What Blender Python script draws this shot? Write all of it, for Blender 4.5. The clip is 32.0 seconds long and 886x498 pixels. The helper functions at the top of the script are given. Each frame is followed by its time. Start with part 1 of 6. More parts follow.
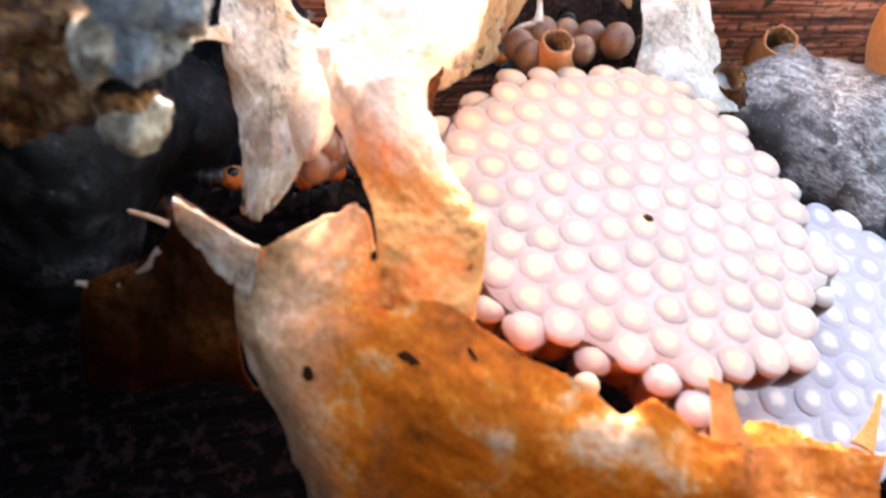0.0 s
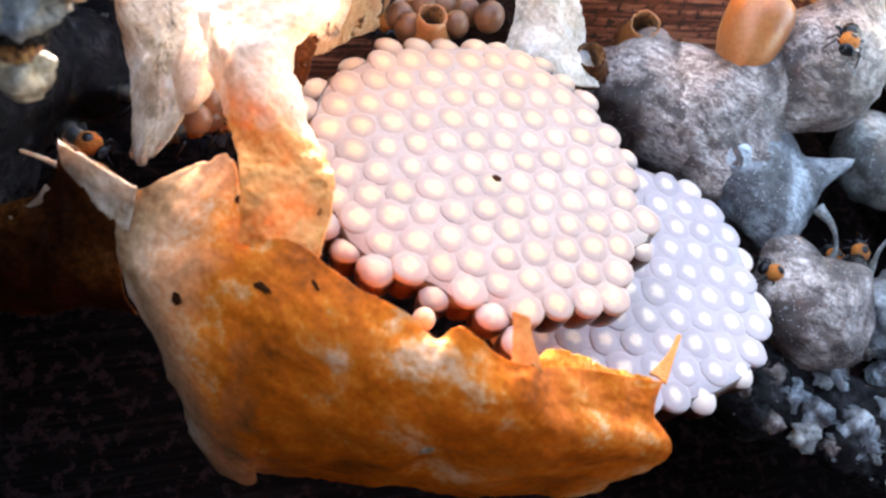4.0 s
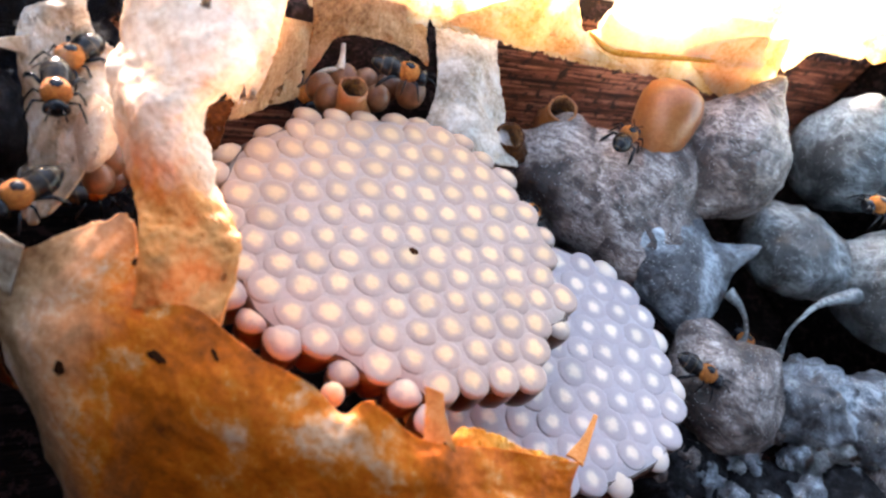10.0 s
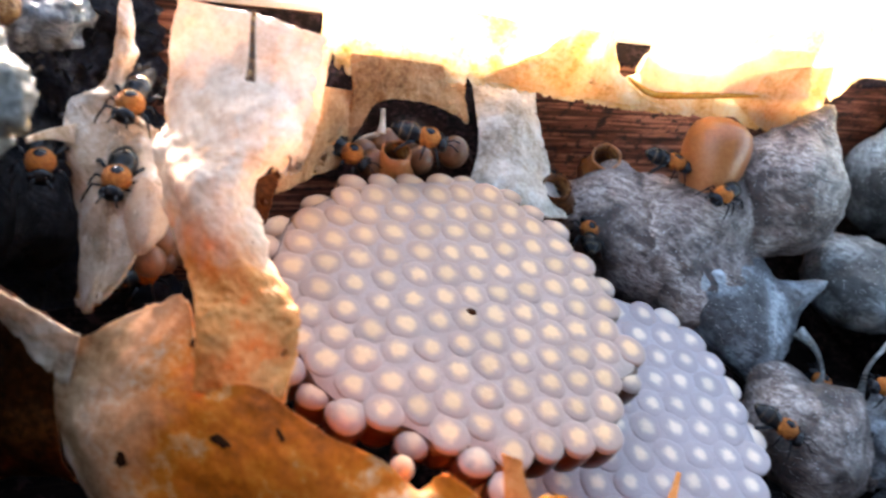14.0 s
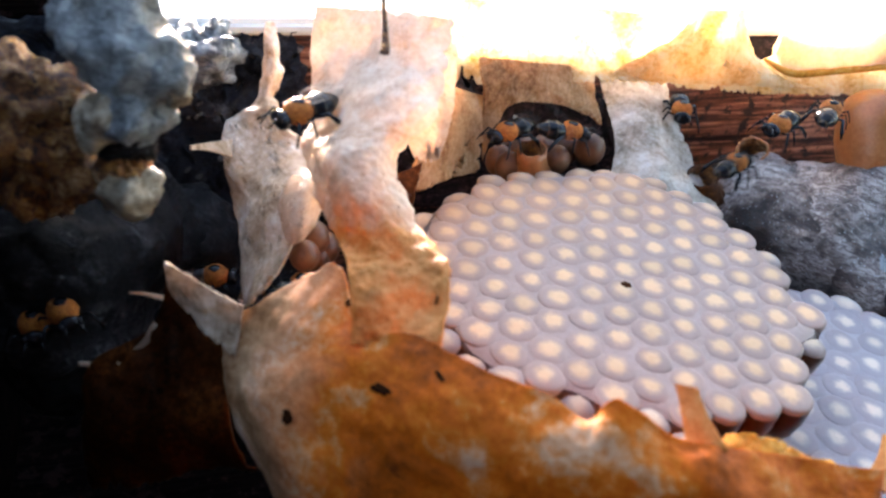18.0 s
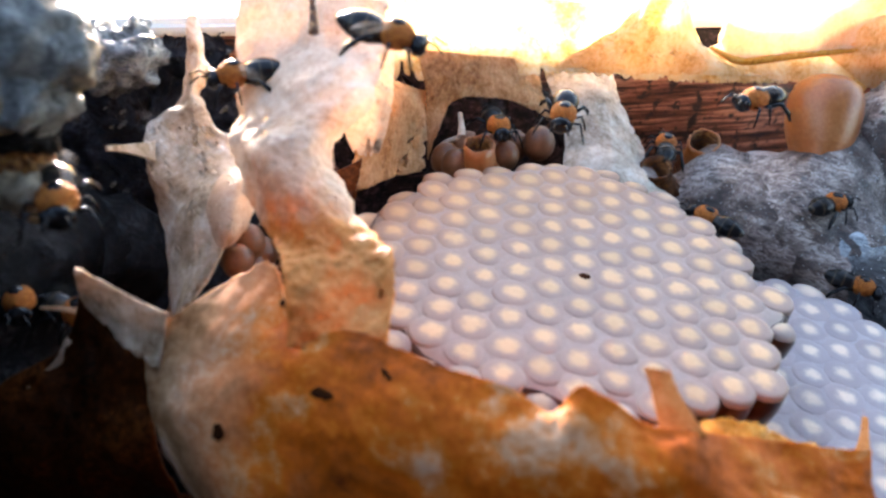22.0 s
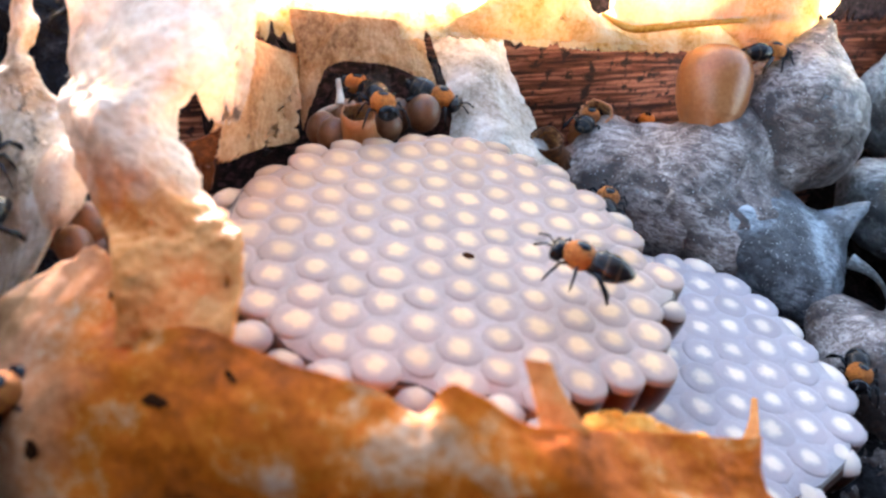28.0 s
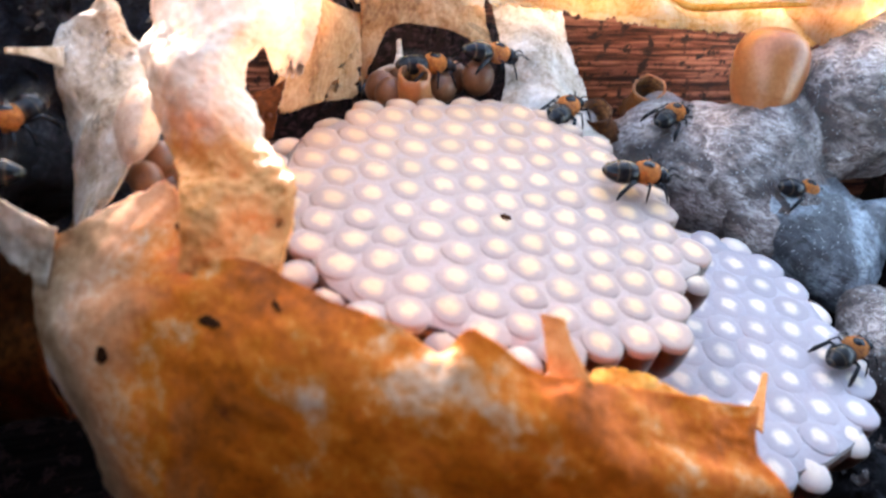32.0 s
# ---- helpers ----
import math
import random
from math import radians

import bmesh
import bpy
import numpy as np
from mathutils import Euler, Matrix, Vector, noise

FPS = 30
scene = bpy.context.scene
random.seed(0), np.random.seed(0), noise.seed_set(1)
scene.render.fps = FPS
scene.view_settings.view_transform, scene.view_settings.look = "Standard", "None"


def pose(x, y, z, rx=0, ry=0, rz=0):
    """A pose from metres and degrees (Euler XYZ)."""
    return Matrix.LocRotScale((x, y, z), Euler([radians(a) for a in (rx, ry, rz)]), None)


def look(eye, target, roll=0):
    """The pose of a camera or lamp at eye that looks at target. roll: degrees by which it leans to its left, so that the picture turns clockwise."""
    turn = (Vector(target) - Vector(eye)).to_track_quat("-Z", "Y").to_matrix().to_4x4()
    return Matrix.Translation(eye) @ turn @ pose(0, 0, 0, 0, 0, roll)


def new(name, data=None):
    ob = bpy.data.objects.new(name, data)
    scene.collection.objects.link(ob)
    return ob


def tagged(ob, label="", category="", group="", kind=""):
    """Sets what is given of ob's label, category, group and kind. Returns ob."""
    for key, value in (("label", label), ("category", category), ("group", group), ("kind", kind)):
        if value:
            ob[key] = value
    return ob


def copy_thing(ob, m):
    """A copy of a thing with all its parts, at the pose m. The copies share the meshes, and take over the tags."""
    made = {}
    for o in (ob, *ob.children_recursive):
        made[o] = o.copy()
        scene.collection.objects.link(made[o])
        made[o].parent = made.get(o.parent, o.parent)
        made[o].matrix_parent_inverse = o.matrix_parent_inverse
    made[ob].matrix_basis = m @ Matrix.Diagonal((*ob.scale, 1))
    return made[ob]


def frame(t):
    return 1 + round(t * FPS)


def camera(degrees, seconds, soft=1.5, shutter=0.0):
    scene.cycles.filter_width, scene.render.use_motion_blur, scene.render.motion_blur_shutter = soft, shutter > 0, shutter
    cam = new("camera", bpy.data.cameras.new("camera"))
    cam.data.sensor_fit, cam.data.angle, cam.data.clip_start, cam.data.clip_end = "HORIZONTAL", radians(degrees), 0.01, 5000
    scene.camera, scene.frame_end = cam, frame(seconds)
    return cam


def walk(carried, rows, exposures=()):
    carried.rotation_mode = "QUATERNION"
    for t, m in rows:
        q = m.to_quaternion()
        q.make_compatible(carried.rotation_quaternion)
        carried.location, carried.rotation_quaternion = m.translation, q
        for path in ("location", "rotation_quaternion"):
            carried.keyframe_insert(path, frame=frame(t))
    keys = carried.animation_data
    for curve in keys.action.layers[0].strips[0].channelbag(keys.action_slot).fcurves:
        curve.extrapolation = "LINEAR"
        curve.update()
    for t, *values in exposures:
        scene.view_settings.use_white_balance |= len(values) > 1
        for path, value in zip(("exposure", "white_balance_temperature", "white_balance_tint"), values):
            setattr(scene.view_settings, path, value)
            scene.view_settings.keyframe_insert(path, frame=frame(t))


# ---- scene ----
cam = camera(58.5, 32.0, soft=2.5, shutter=0.5)
cam.data.dof.use_dof, cam.data.dof.focus_distance, cam.data.dof.aperture_fstop = True, 0.124, 34  # sharpest at the back of the comb
U = 0.0085  # metres of one unit of the plan; about two brood cells
ROWS = [
    (0, -1.217, -8.249, 8.218, 34.81, -12.19, 26.63),
    (0.5, -1.425, -8.129, 8.696, 35.43, -10.72, 26.80),
    (1, -1.190, -8.317, 8.889, 34.79, -10.70, 26.03),
    (1.5, -1.079, -8.098, 8.929, 36.92, -13.62, 24.52),
    (2, -1.405, -8.319, 9.335, 34.12, -16.36, 25.97),
    (2.5, -0.382, -8.805, 9.402, 31.88, -18.15, 25.38),
    (4.5, -0.083, -8.741, 9.703, 31.92, -16.99, 26.06),
    (5, -0.344, -8.778, 9.239, 34.95, -17.95, 24.32),
    (5.5, 0.078, -8.604, 9.219, 36.05, -21.10, 25.10),
    (6, 0.056, -8.563, 9.255, 40.12, -19.96, 24.48),
    (6.5, 0.057, -8.616, 9.330, 37.85, -20.82, 24.94),
    (7, 0.061, -8.535, 9.263, 40.33, -20.07, 24.42),
    (7.5, 0.099, -8.509, 9.210, 39.60, -21.22, 24.04),
    (8, 0.118, -8.562, 9.256, 38.55, -23.07, 23.59),
    (8.5, 0.087, -8.621, 9.309, 38.54, -22.86, 23.50),
    (9, 0.099, -8.608, 9.258, 38.45, -23.00, 23.59),
    (9.5, 0.058, -8.604, 9.317, 39.25, -21.96, 23.48),
    (10, 0.094, -8.607, 9.310, 38.83, -22.60, 23.65),
    (10.5, 0.110, -8.545, 9.253, 38.96, -22.69, 23.27),
    (11, 0.031, -8.557, 9.346, 37.51, -23.95, 23.51),
    (11.5, 0.270, -8.558, 9.743, 37.21, -23.07, 24.12),
    (12, 0.379, -8.885, 10.483, 34.48, -23.64, 24.66),
    (12.5, -0.120, -9.079, 9.799, 35.67, -24.11, 23.15),
    (13, 0.392, -9.070, 9.348, 39.40, -23.67, 21.84),
    (13.5, 0.158, -8.481, 9.145, 42.33, -20.30, 22.11),
    (14, -0.162, -8.466, 8.910, 43.85, -17.82, 22.07),
    (14.5, -0.531, -8.582, 8.785, 45.30, -14.51, 23.24),
    (15, -0.060, -8.967, 8.689, 45.17, -10.47, 25.30),
    (15.5, 0.429, -9.721, 7.554, 50.04, -8.83, 25.44),
    (17.5, 0.518, -9.695, 7.478, 50.90, -7.06, 26.32),
    (18, 0.589, -9.469, 7.458, 50.75, -6.85, 26.10),
    (18.5, 0.606, -9.450, 7.434, 50.83, -6.88, 25.95),
    (19, 0.676, -9.379, 7.513, 50.32, -6.22, 26.11),
    (19.5, 0.538, -9.446, 7.314, 51.12, -7.10, 25.26),
    (20, 0.687, -9.402, 7.399, 51.02, -6.62, 25.77),
    (20.5, 0.835, -9.425, 7.075, 52.87, -6.83, 25.02),
    (21, 0.863, -9.381, 6.860, 52.74, -5.23, 25.55),
    (21.5, 0.748, -9.037, 6.639, 52.83, -5.96, 23.03),
    (22, 0.656, -9.076, 6.614, 53.47, -6.66, 21.86),
    (22.5, 0.643, -9.042, 6.540, 53.69, -7.26, 21.23),
    (23, 0.667, -8.974, 6.690, 52.65, -6.55, 21.92),
    (23.5, 0.604, -9.047, 6.655, 52.98, -6.42, 21.73),
    (24, 0.707, -8.877, 6.660, 52.46, -5.70, 22.34),
    (24.5, 0.680, -8.906, 6.591, 52.79, -5.86, 22.30),
    (25, 0.679, -8.876, 6.580, 52.64, -5.95, 22.27),
    (25.5, 0.775, -8.819, 6.605, 52.32, -5.79, 22.35),
    (26, 0.711, -8.588, 6.404, 51.56, -7.30, 20.25),
    (26.5, 0.805, -8.425, 6.190, 51.83, -8.89, 18.79),
    (28.5, 0.840, -8.154, 6.158, 52.51, -10.13, 15.64),
    (29, 0.803, -8.223, 6.177, 52.34, -9.63, 16.29),
    (29.5, 0.787, -8.241, 6.163, 52.36, -9.92, 16.34),
    (30, 0.796, -8.291, 6.143, 52.65, -10.14, 16.59),
    (30.5, 0.827, -8.309, 6.182, 52.75, -9.88, 16.58),
    (31, 0.831, -8.333, 6.176, 52.87, -10.31, 16.78),
    (31.5, 0.831, -8.432, 6.264, 51.85, -10.90, 18.38),
    (32, 1.150, -8.651, 6.577, 48.57, -11.09, 21.96),
]
walk(cam, [(t, pose(U * x, U * y, U * z, rx, ry, rz)) for t, x, y, z, rx, ry, rz in ROWS], [(0, 4.85, 6750, 24), (1, 4.65, 6750, 24), (2, 4.35, 6750, 24), (5, 4.85, 6700, 24), (6, 4.45, 6600, 24), (7, 4.1, 6600, 24), (9, 4.15, 6600, 24), (11, 4.25, 6600, 24), (12, 4.45, 6500, 23), (13, 4.6, 6300, 22), (14, 3.9, 6400, 22), (15, 3.6, 6300, 20), (18, 3.8, 6200, 21), (22, 3.78, 6200, 21), (25, 3.78, 6200, 21), (26, 3.95, 6200, 21), (29, 4.15, 6150, 23), (31, 4.15, 6050, 23), (32, 4.4, 6300, 23)])

# ---- light ----
E1, E2 = Vector((0.755, 0.656, 0)), Vector((-0.656, 0.755, 0))  # along the back wall, and away behind it
SUN_EL, SUN_AZ = 5.5, -41  # degrees; azimuth from +y towards +x
world = bpy.data.worlds.new("sky")
scene.world = world
world.use_nodes = True
sky = world.node_tree.nodes.new("ShaderNodeTexSky")
sky.sky_type, sky.sun_disc = "NISHITA", False
sky.sun_elevation, sky.sun_rotation = radians(SUN_EL), radians(SUN_AZ)
world.node_tree.nodes["Background"].inputs[1].default_value = 0.17
world.node_tree.links.new(sky.outputs[0], world.node_tree.nodes["Background"].inputs[0])
sun = new("sun", bpy.data.lights.new("sun", "SUN"))
sun.data.energy, sun.data.angle, sun.data.color = 3.4, radians(13), (1, 0.96, 0.9)
sun_way = Vector((math.sin(radians(SUN_AZ)) * math.cos(radians(SUN_EL)), math.cos(radians(SUN_AZ)) * math.cos(radians(SUN_EL)), math.sin(radians(SUN_EL))))
sun.matrix_world = look(sun_way, (0, 0, 0))


# ---- materials ----
def mat(name, base, rough=0.6, metal=0.0):
    m = bpy.data.materials.new(name)
    m.use_nodes = True
    b = m.node_tree.nodes["Principled BSDF"]
    b.inputs["Base Color"].default_value = (*base, 1)
    b.inputs["Roughness"].default_value, b.inputs["Metallic"].default_value = rough, metal
    return m, m.node_tree, b


def node(tree, kind, links=(), **values):
    n = tree.nodes.new(kind)
    for key, value in values.items():
        n.inputs[key.replace("_", " ")].default_value = value
    for key, socket in links:
        tree.links.new(socket, n.inputs[key])
    return n


def ramp(tree, fac, stops):
    r = tree.nodes.new("ShaderNodeValToRGB")
    tree.links.new(fac, r.inputs[0])
    el = r.color_ramp.elements
    while len(el) < len(stops):
        el.new(0.5)
    for e, (at, c) in zip(el, stops):
        e.position, e.color = at, (*c, 1)
    return r.outputs[0]


def coords(tree):
    return tree.nodes.new("ShaderNodeTexCoord").outputs["Object"]


def bump(tree, b, height, strength=0.5, dist=0.0003):
    n = node(tree, "ShaderNodeBump", [("Height", height)], Strength=strength, Distance=dist)
    tree.links.new(n.outputs[0], b.inputs["Normal"])
    return n


def waxen(name, stops, trans=0.5, glow=(1, 0.55, 0.2), scale=1.0, rough=0.45, blotch=0.55, zone=None):
    """Thin cerumen sheet: blotched wax and resin, partly see-through to light."""
    m, tree, b = mat(name, stops[0][1], rough)
    b.inputs["Specular IOR Level"].default_value = 0.15
    co = coords(tree)
    big = node(tree, "ShaderNodeTexNoise", [("Vector", co)], Scale=70 * scale, Detail=5.0, Roughness=0.6, Distortion=0.6)
    fine = node(tree, "ShaderNodeTexNoise", [("Vector", co)], Scale=1300.0, Detail=6.0, Roughness=0.75)
    mix = node(tree, "ShaderNodeMix", [("A", big.outputs[0]), ("B", fine.outputs[0])])
    mix.inputs["Factor"].default_value = 1 - blotch if blotch > 0.5 else 0.35
    col = ramp(tree, mix.outputs[0], stops)
    if zone:  # a second wax, where a slanting border, frayed by noise, is passed
        other, way, edge, wide = zone
        dot = node(tree, "ShaderNodeVectorMath", [(0, co)])
        dot.operation = "DOT_PRODUCT"
        dot.inputs[1].default_value = way
        fray = node(tree, "ShaderNodeMath", [(0, big.outputs[0]), (2, dot.outputs["Value"])])
        fray.operation = "MULTIPLY_ADD"
        fray.inputs[1].default_value = wide * 5
        share = node(tree, "ShaderNodeMapRange", [("Value", fray.outputs[0])], From_Min=edge + wide * 1.5, From_Max=edge + wide * 3.5)
        both = node(tree, "ShaderNodeMix")
        both.data_type = "RGBA"
        tree.links.new(share.outputs[0], both.inputs[0])
        tree.links.new(col, both.inputs[6])
        tree.links.new(ramp(tree, mix.outputs[0], other), both.inputs[7])
        col = both.outputs[2]
    tree.links.new(col, b.inputs["Base Color"])
    bump(tree, b, mix.outputs[0], 0.4, 0.0003)
    tr = node(tree, "ShaderNodeBsdfTranslucent")
    tint = node(tree, "ShaderNodeMix")
    tint.data_type, tint.blend_type = "RGBA", "MULTIPLY"
    tint.inputs[0].default_value = 0.6
    tree.links.new(col, tint.inputs[6])
    tint.inputs[7].default_value = (*glow, 1)
    tree.links.new(tint.outputs[2], tr.inputs[0])
    sh = node(tree, "ShaderNodeMixShader", [(1, b.outputs[0]), (2, tr.outputs[0])])
    sh.inputs[0].default_value = trans
    tree.links.new(sh.outputs[0], tree.nodes["Material Output"].inputs[0])
    return m


TEALFILM = waxen("teal_film", [(0.3, (0.01, 0.05, 0.08)), (0.5, (0.03, 0.11, 0.15)), (0.7, (0.06, 0.2, 0.25))], 0.3, (0.8, 1, 1), 0.5)
PALE_STOPS = [(0.33, (0.20, 0.08, 0.025)), (0.42, (0.40, 0.19, 0.08)), (0.51, (0.58, 0.34, 0.18)), (0.61, (0.80, 0.62, 0.48))]
AMBER_STOPS = [(0.34, (0.16, 0.030, 0.002)), (0.42, (0.40, 0.080, 0.003)), (0.49, (0.60, 0.115, 0.003)), (0.54, (0.66, 0.165, 0.008)), (0.585, (0.68, 0.27, 0.09)), (0.65, (0.72, 0.42, 0.25))]
AMBER = waxen("amber_sheet", PALE_STOPS, 0.05, (1, 0.9, 0.7), 1.5, rough=0.6, blotch=0.68, zone=(AMBER_STOPS, (0.75, 0, 0.45), -2.1 * U, 0.60 * U))
# Darker than the flap's own amber: its shade is in the colour.
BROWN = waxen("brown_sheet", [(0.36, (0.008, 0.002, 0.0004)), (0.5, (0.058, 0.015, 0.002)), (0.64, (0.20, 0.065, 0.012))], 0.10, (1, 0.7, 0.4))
TAN = waxen("tan_sheet", [(0.36, (0.36, 0.115, 0.022)), (0.47, (0.58, 0.215, 0.048)), (0.62, (0.72, 0.36, 0.13))], 0.2, (1, 0.95, 0.85), 1.6)
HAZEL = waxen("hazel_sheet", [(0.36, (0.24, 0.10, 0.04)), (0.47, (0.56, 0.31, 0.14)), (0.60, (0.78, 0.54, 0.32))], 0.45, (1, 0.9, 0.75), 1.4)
SPECK = waxen("speckled_sheet", [(0.38, (0.28, 0.16, 0.09)), (0.46, (0.56, 0.40, 0.26)), (0.54, (0.70, 0.55, 0.41)), (0.62, (0.90, 0.83, 0.75))], 0.22, (1, 0.95, 0.9), 2.2, blotch=0.3)
TAN_STOPS = [(0.36, (0.40, 0.11, 0.016)), (0.47, (0.62, 0.205, 0.038)), (0.62, (0.74, 0.35, 0.11))]
SKIN = waxen("layered_sheet", [(0.36, (0.56, 0.36, 0.23)), (0.5, (0.74, 0.58, 0.44)), (0.64, (0.86, 0.76, 0.66))], 0.3, (1, 0.97, 0.93), 1.6, zone=(TAN_STOPS, (0, -1, 0), 0.15 * U, 0.35 * U))
PALE = waxen("pale_sheet", [(0.36, (0.56, 0.34, 0.20)), (0.5, (0.74, 0.57, 0.42)), (0.64, (0.86, 0.76, 0.66))], 0.45, (1, 0.97, 0.93), 1.2)
GOLD = waxen("golden_sheet", [(0.36, (0.58, 0.34, 0.11)), (0.45, (0.80, 0.60, 0.31)), (0.56, (0.90, 0.80, 0.62)), (0.66, (0.94, 0.90, 0.82))], 0.6, (1, 1, 0.97), 1.6)
GILTWAX = waxen("gilt_sheet", [(0.38, (0.30, 0.09, 0.006)), (0.48, (0.66, 0.27, 0.025)), (0.60, (0.78, 0.42, 0.10))], 0.15, (1, 0.9, 0.7), 1.2)
# Lighter copy of the golden wax, with sunlight put into the colour.
CREAM = waxen("cream_sheet", [(0.36, (0.74, 0.58, 0.38)), (0.5, (0.86, 0.78, 0.66)), (0.64, (0.92, 0.88, 0.82))], 0.7, (1, 1, 0.98), 1.2)
GREYWAX = waxen("grey_sheet", [(0.36, (0.24, 0.18, 0.13)), (0.46, (0.50, 0.41, 0.32)), (0.55, (0.68, 0.61, 0.53)), (0.65, (0.84, 0.80, 0.76))], 0.3, (1, 0.85, 0.7), 2.2)


def pot_material(name, stops, shine=0.5, coarse=160.0, coat=0.0, relief=1.0, frost=None):
    """Dark cerumen of the pots: rough, fibrous, with a pale bloom of wax in patches and bright specks that paint in
    sparkle.
    """
    m, tree, b = mat(name, stops[0][1], 0.45)
    co = coords(tree)
    pull = node(tree, "ShaderNodeMapping", [("Vector", co)])
    pull.inputs["Rotation"].default_value = (0.5, 0.9, 0.4)
    pull.inputs["Scale"].default_value = (0.40, 1.0, 1.15)
    a = node(tree, "ShaderNodeTexNoise", [("Vector", co)], Scale=coarse, Detail=6.0, Roughness=0.65, Distortion=0.6)
    c = node(tree, "ShaderNodeTexNoise", [("Vector", pull.outputs[0])], Scale=1100.0, Detail=8.0, Roughness=0.78, Distortion=1.0)
    mix = node(tree, "ShaderNodeMix", [("A", a.outputs[0]), ("B", c.outputs[0])])
    mix.inputs["Factor"].default_value = 0.55
    col = ramp(tree, mix.outputs[0], stops)
    if frost:
        share = node(tree, "ShaderNodeMapRange", [("Value", a.outputs[0])], From_Min=0.45, From_Max=0.60)
        both = node(tree, "ShaderNodeMix")
        both.data_type = "RGBA"
        tree.links.new(share.outputs[0], both.inputs[0])
        tree.links.new(col, both.inputs[6])
        tree.links.new(ramp(tree, c.outputs[0], frost), both.inputs[7])
        # White specks: the wax's sparkle is painted into the colour.
        speck = node(tree, "ShaderNodeTexVoronoi", [("Vector", co)], Scale=1500.0)
        glints = ramp(tree, speck.outputs["Distance"], [(0.10, (1, 1, 1)), (0.16, (0, 0, 0))])
        last = node(tree, "ShaderNodeMix")
        last.data_type = "RGBA"
        tree.links.new(glints, last.inputs[0])
        tree.links.new(both.outputs[2], last.inputs[6])
        last.inputs[7].default_value = (0.80, 0.82, 0.84, 1)
        col = last.outputs[2]
    tree.links.new(col, b.inputs["Base Color"])
    tree.links.new(ramp(tree, c.outputs[0], [(0.38, (0.62, 0.62, 0.62)), (0.60, (0.20, 0.20, 0.20))]), b.inputs["Roughness"])
    b.inputs["Specular IOR Level"].default_value = shine
    b.inputs["Coat Weight"].default_value, b.inputs["Coat Roughness"].default_value = coat, 0.34
    bump(tree, b, mix.outputs[0], relief, 0.001)
    return m


POT = pot_material("grey_cerumen", [(0.39, (0.008, 0.004, 0.003)), (0.46, (0.046, 0.027, 0.022)), (0.53, (0.13, 0.082, 0.066)), (0.62, (0.32, 0.23, 0.19))], 0.6, 85.0, 0.25, 1.0, [(0.38, (0.055, 0.038, 0.033)), (0.48, (0.27, 0.21, 0.19)), (0.56, (0.62, 0.55, 0.51)), (0.66, (0.92, 0.87, 0.83))])
BLUEPOT = pot_material("blue_grey_cerumen", [(0.38, (0.008, 0.008, 0.010)), (0.46, (0.05, 0.053, 0.062)), (0.53, (0.14, 0.155, 0.175)), (0.62, (0.34, 0.39, 0.43))], 0.6, 85.0, 0.25, 1.0, [(0.36, (0.06, 0.068, 0.080)), (0.48, (0.28, 0.33, 0.38)), (0.58, (0.60, 0.68, 0.73)), (0.68, (0.85, 0.90, 0.92))])
DUSKPOT = pot_material("dusky_cerumen", [(0.38, (0.005, 0.005, 0.005)), (0.46, (0.028, 0.029, 0.028)), (0.53, (0.08, 0.086, 0.084)), (0.62, (0.22, 0.24, 0.24))], 0.6, 85.0, 0.25, 1.0, [(0.36, (0.04, 0.044, 0.045)), (0.48, (0.20, 0.225, 0.23)), (0.58, (0.46, 0.52, 0.53)), (0.68, (0.80, 0.85, 0.85))])
# Blackish copy of the pot wax; the pots' shade is put into it.
DIMPOT = pot_material("dim_cerumen", [(0.38, (0.002, 0.002, 0.002)), (0.51, (0.009, 0.008, 0.009)), (0.58, (0.04, 0.04, 0.045)), (0.67, (0.18, 0.18, 0.18))], 0.1)
TARRY = pot_material("tarry_crust", [(0.42, (0.002, 0.003, 0.006)), (0.50, (0.008, 0.012, 0.024)), (0.57, (0.05, 0.06, 0.085)), (0.66, (0.22, 0.25, 0.28))], 0.3)
LUMP = pot_material("frosted_cerumen", [(0.40, (0.04, 0.04, 0.045)), (0.48, (0.18, 0.185, 0.185)), (0.55, (0.40, 0.41, 0.40)), (0.64, (0.78, 0.76, 0.70))])
HORNY = pot_material("cream_cerumen", [(0.40, (0.10, 0.06, 0.03)), (0.48, (0.36, 0.27, 0.17)), (0.56, (0.66, 0.56, 0.42)), (0.64, (0.84, 0.79, 0.68))])
RESIN = pot_material("amber_resin", [(0.42, (0.010, 0.003, 0.001)), (0.48, (0.16, 0.045, 0.006)), (0.53, (0.44, 0.20, 0.05)), (0.60, (0.76, 0.60, 0.38))], 0.5, 90.0)


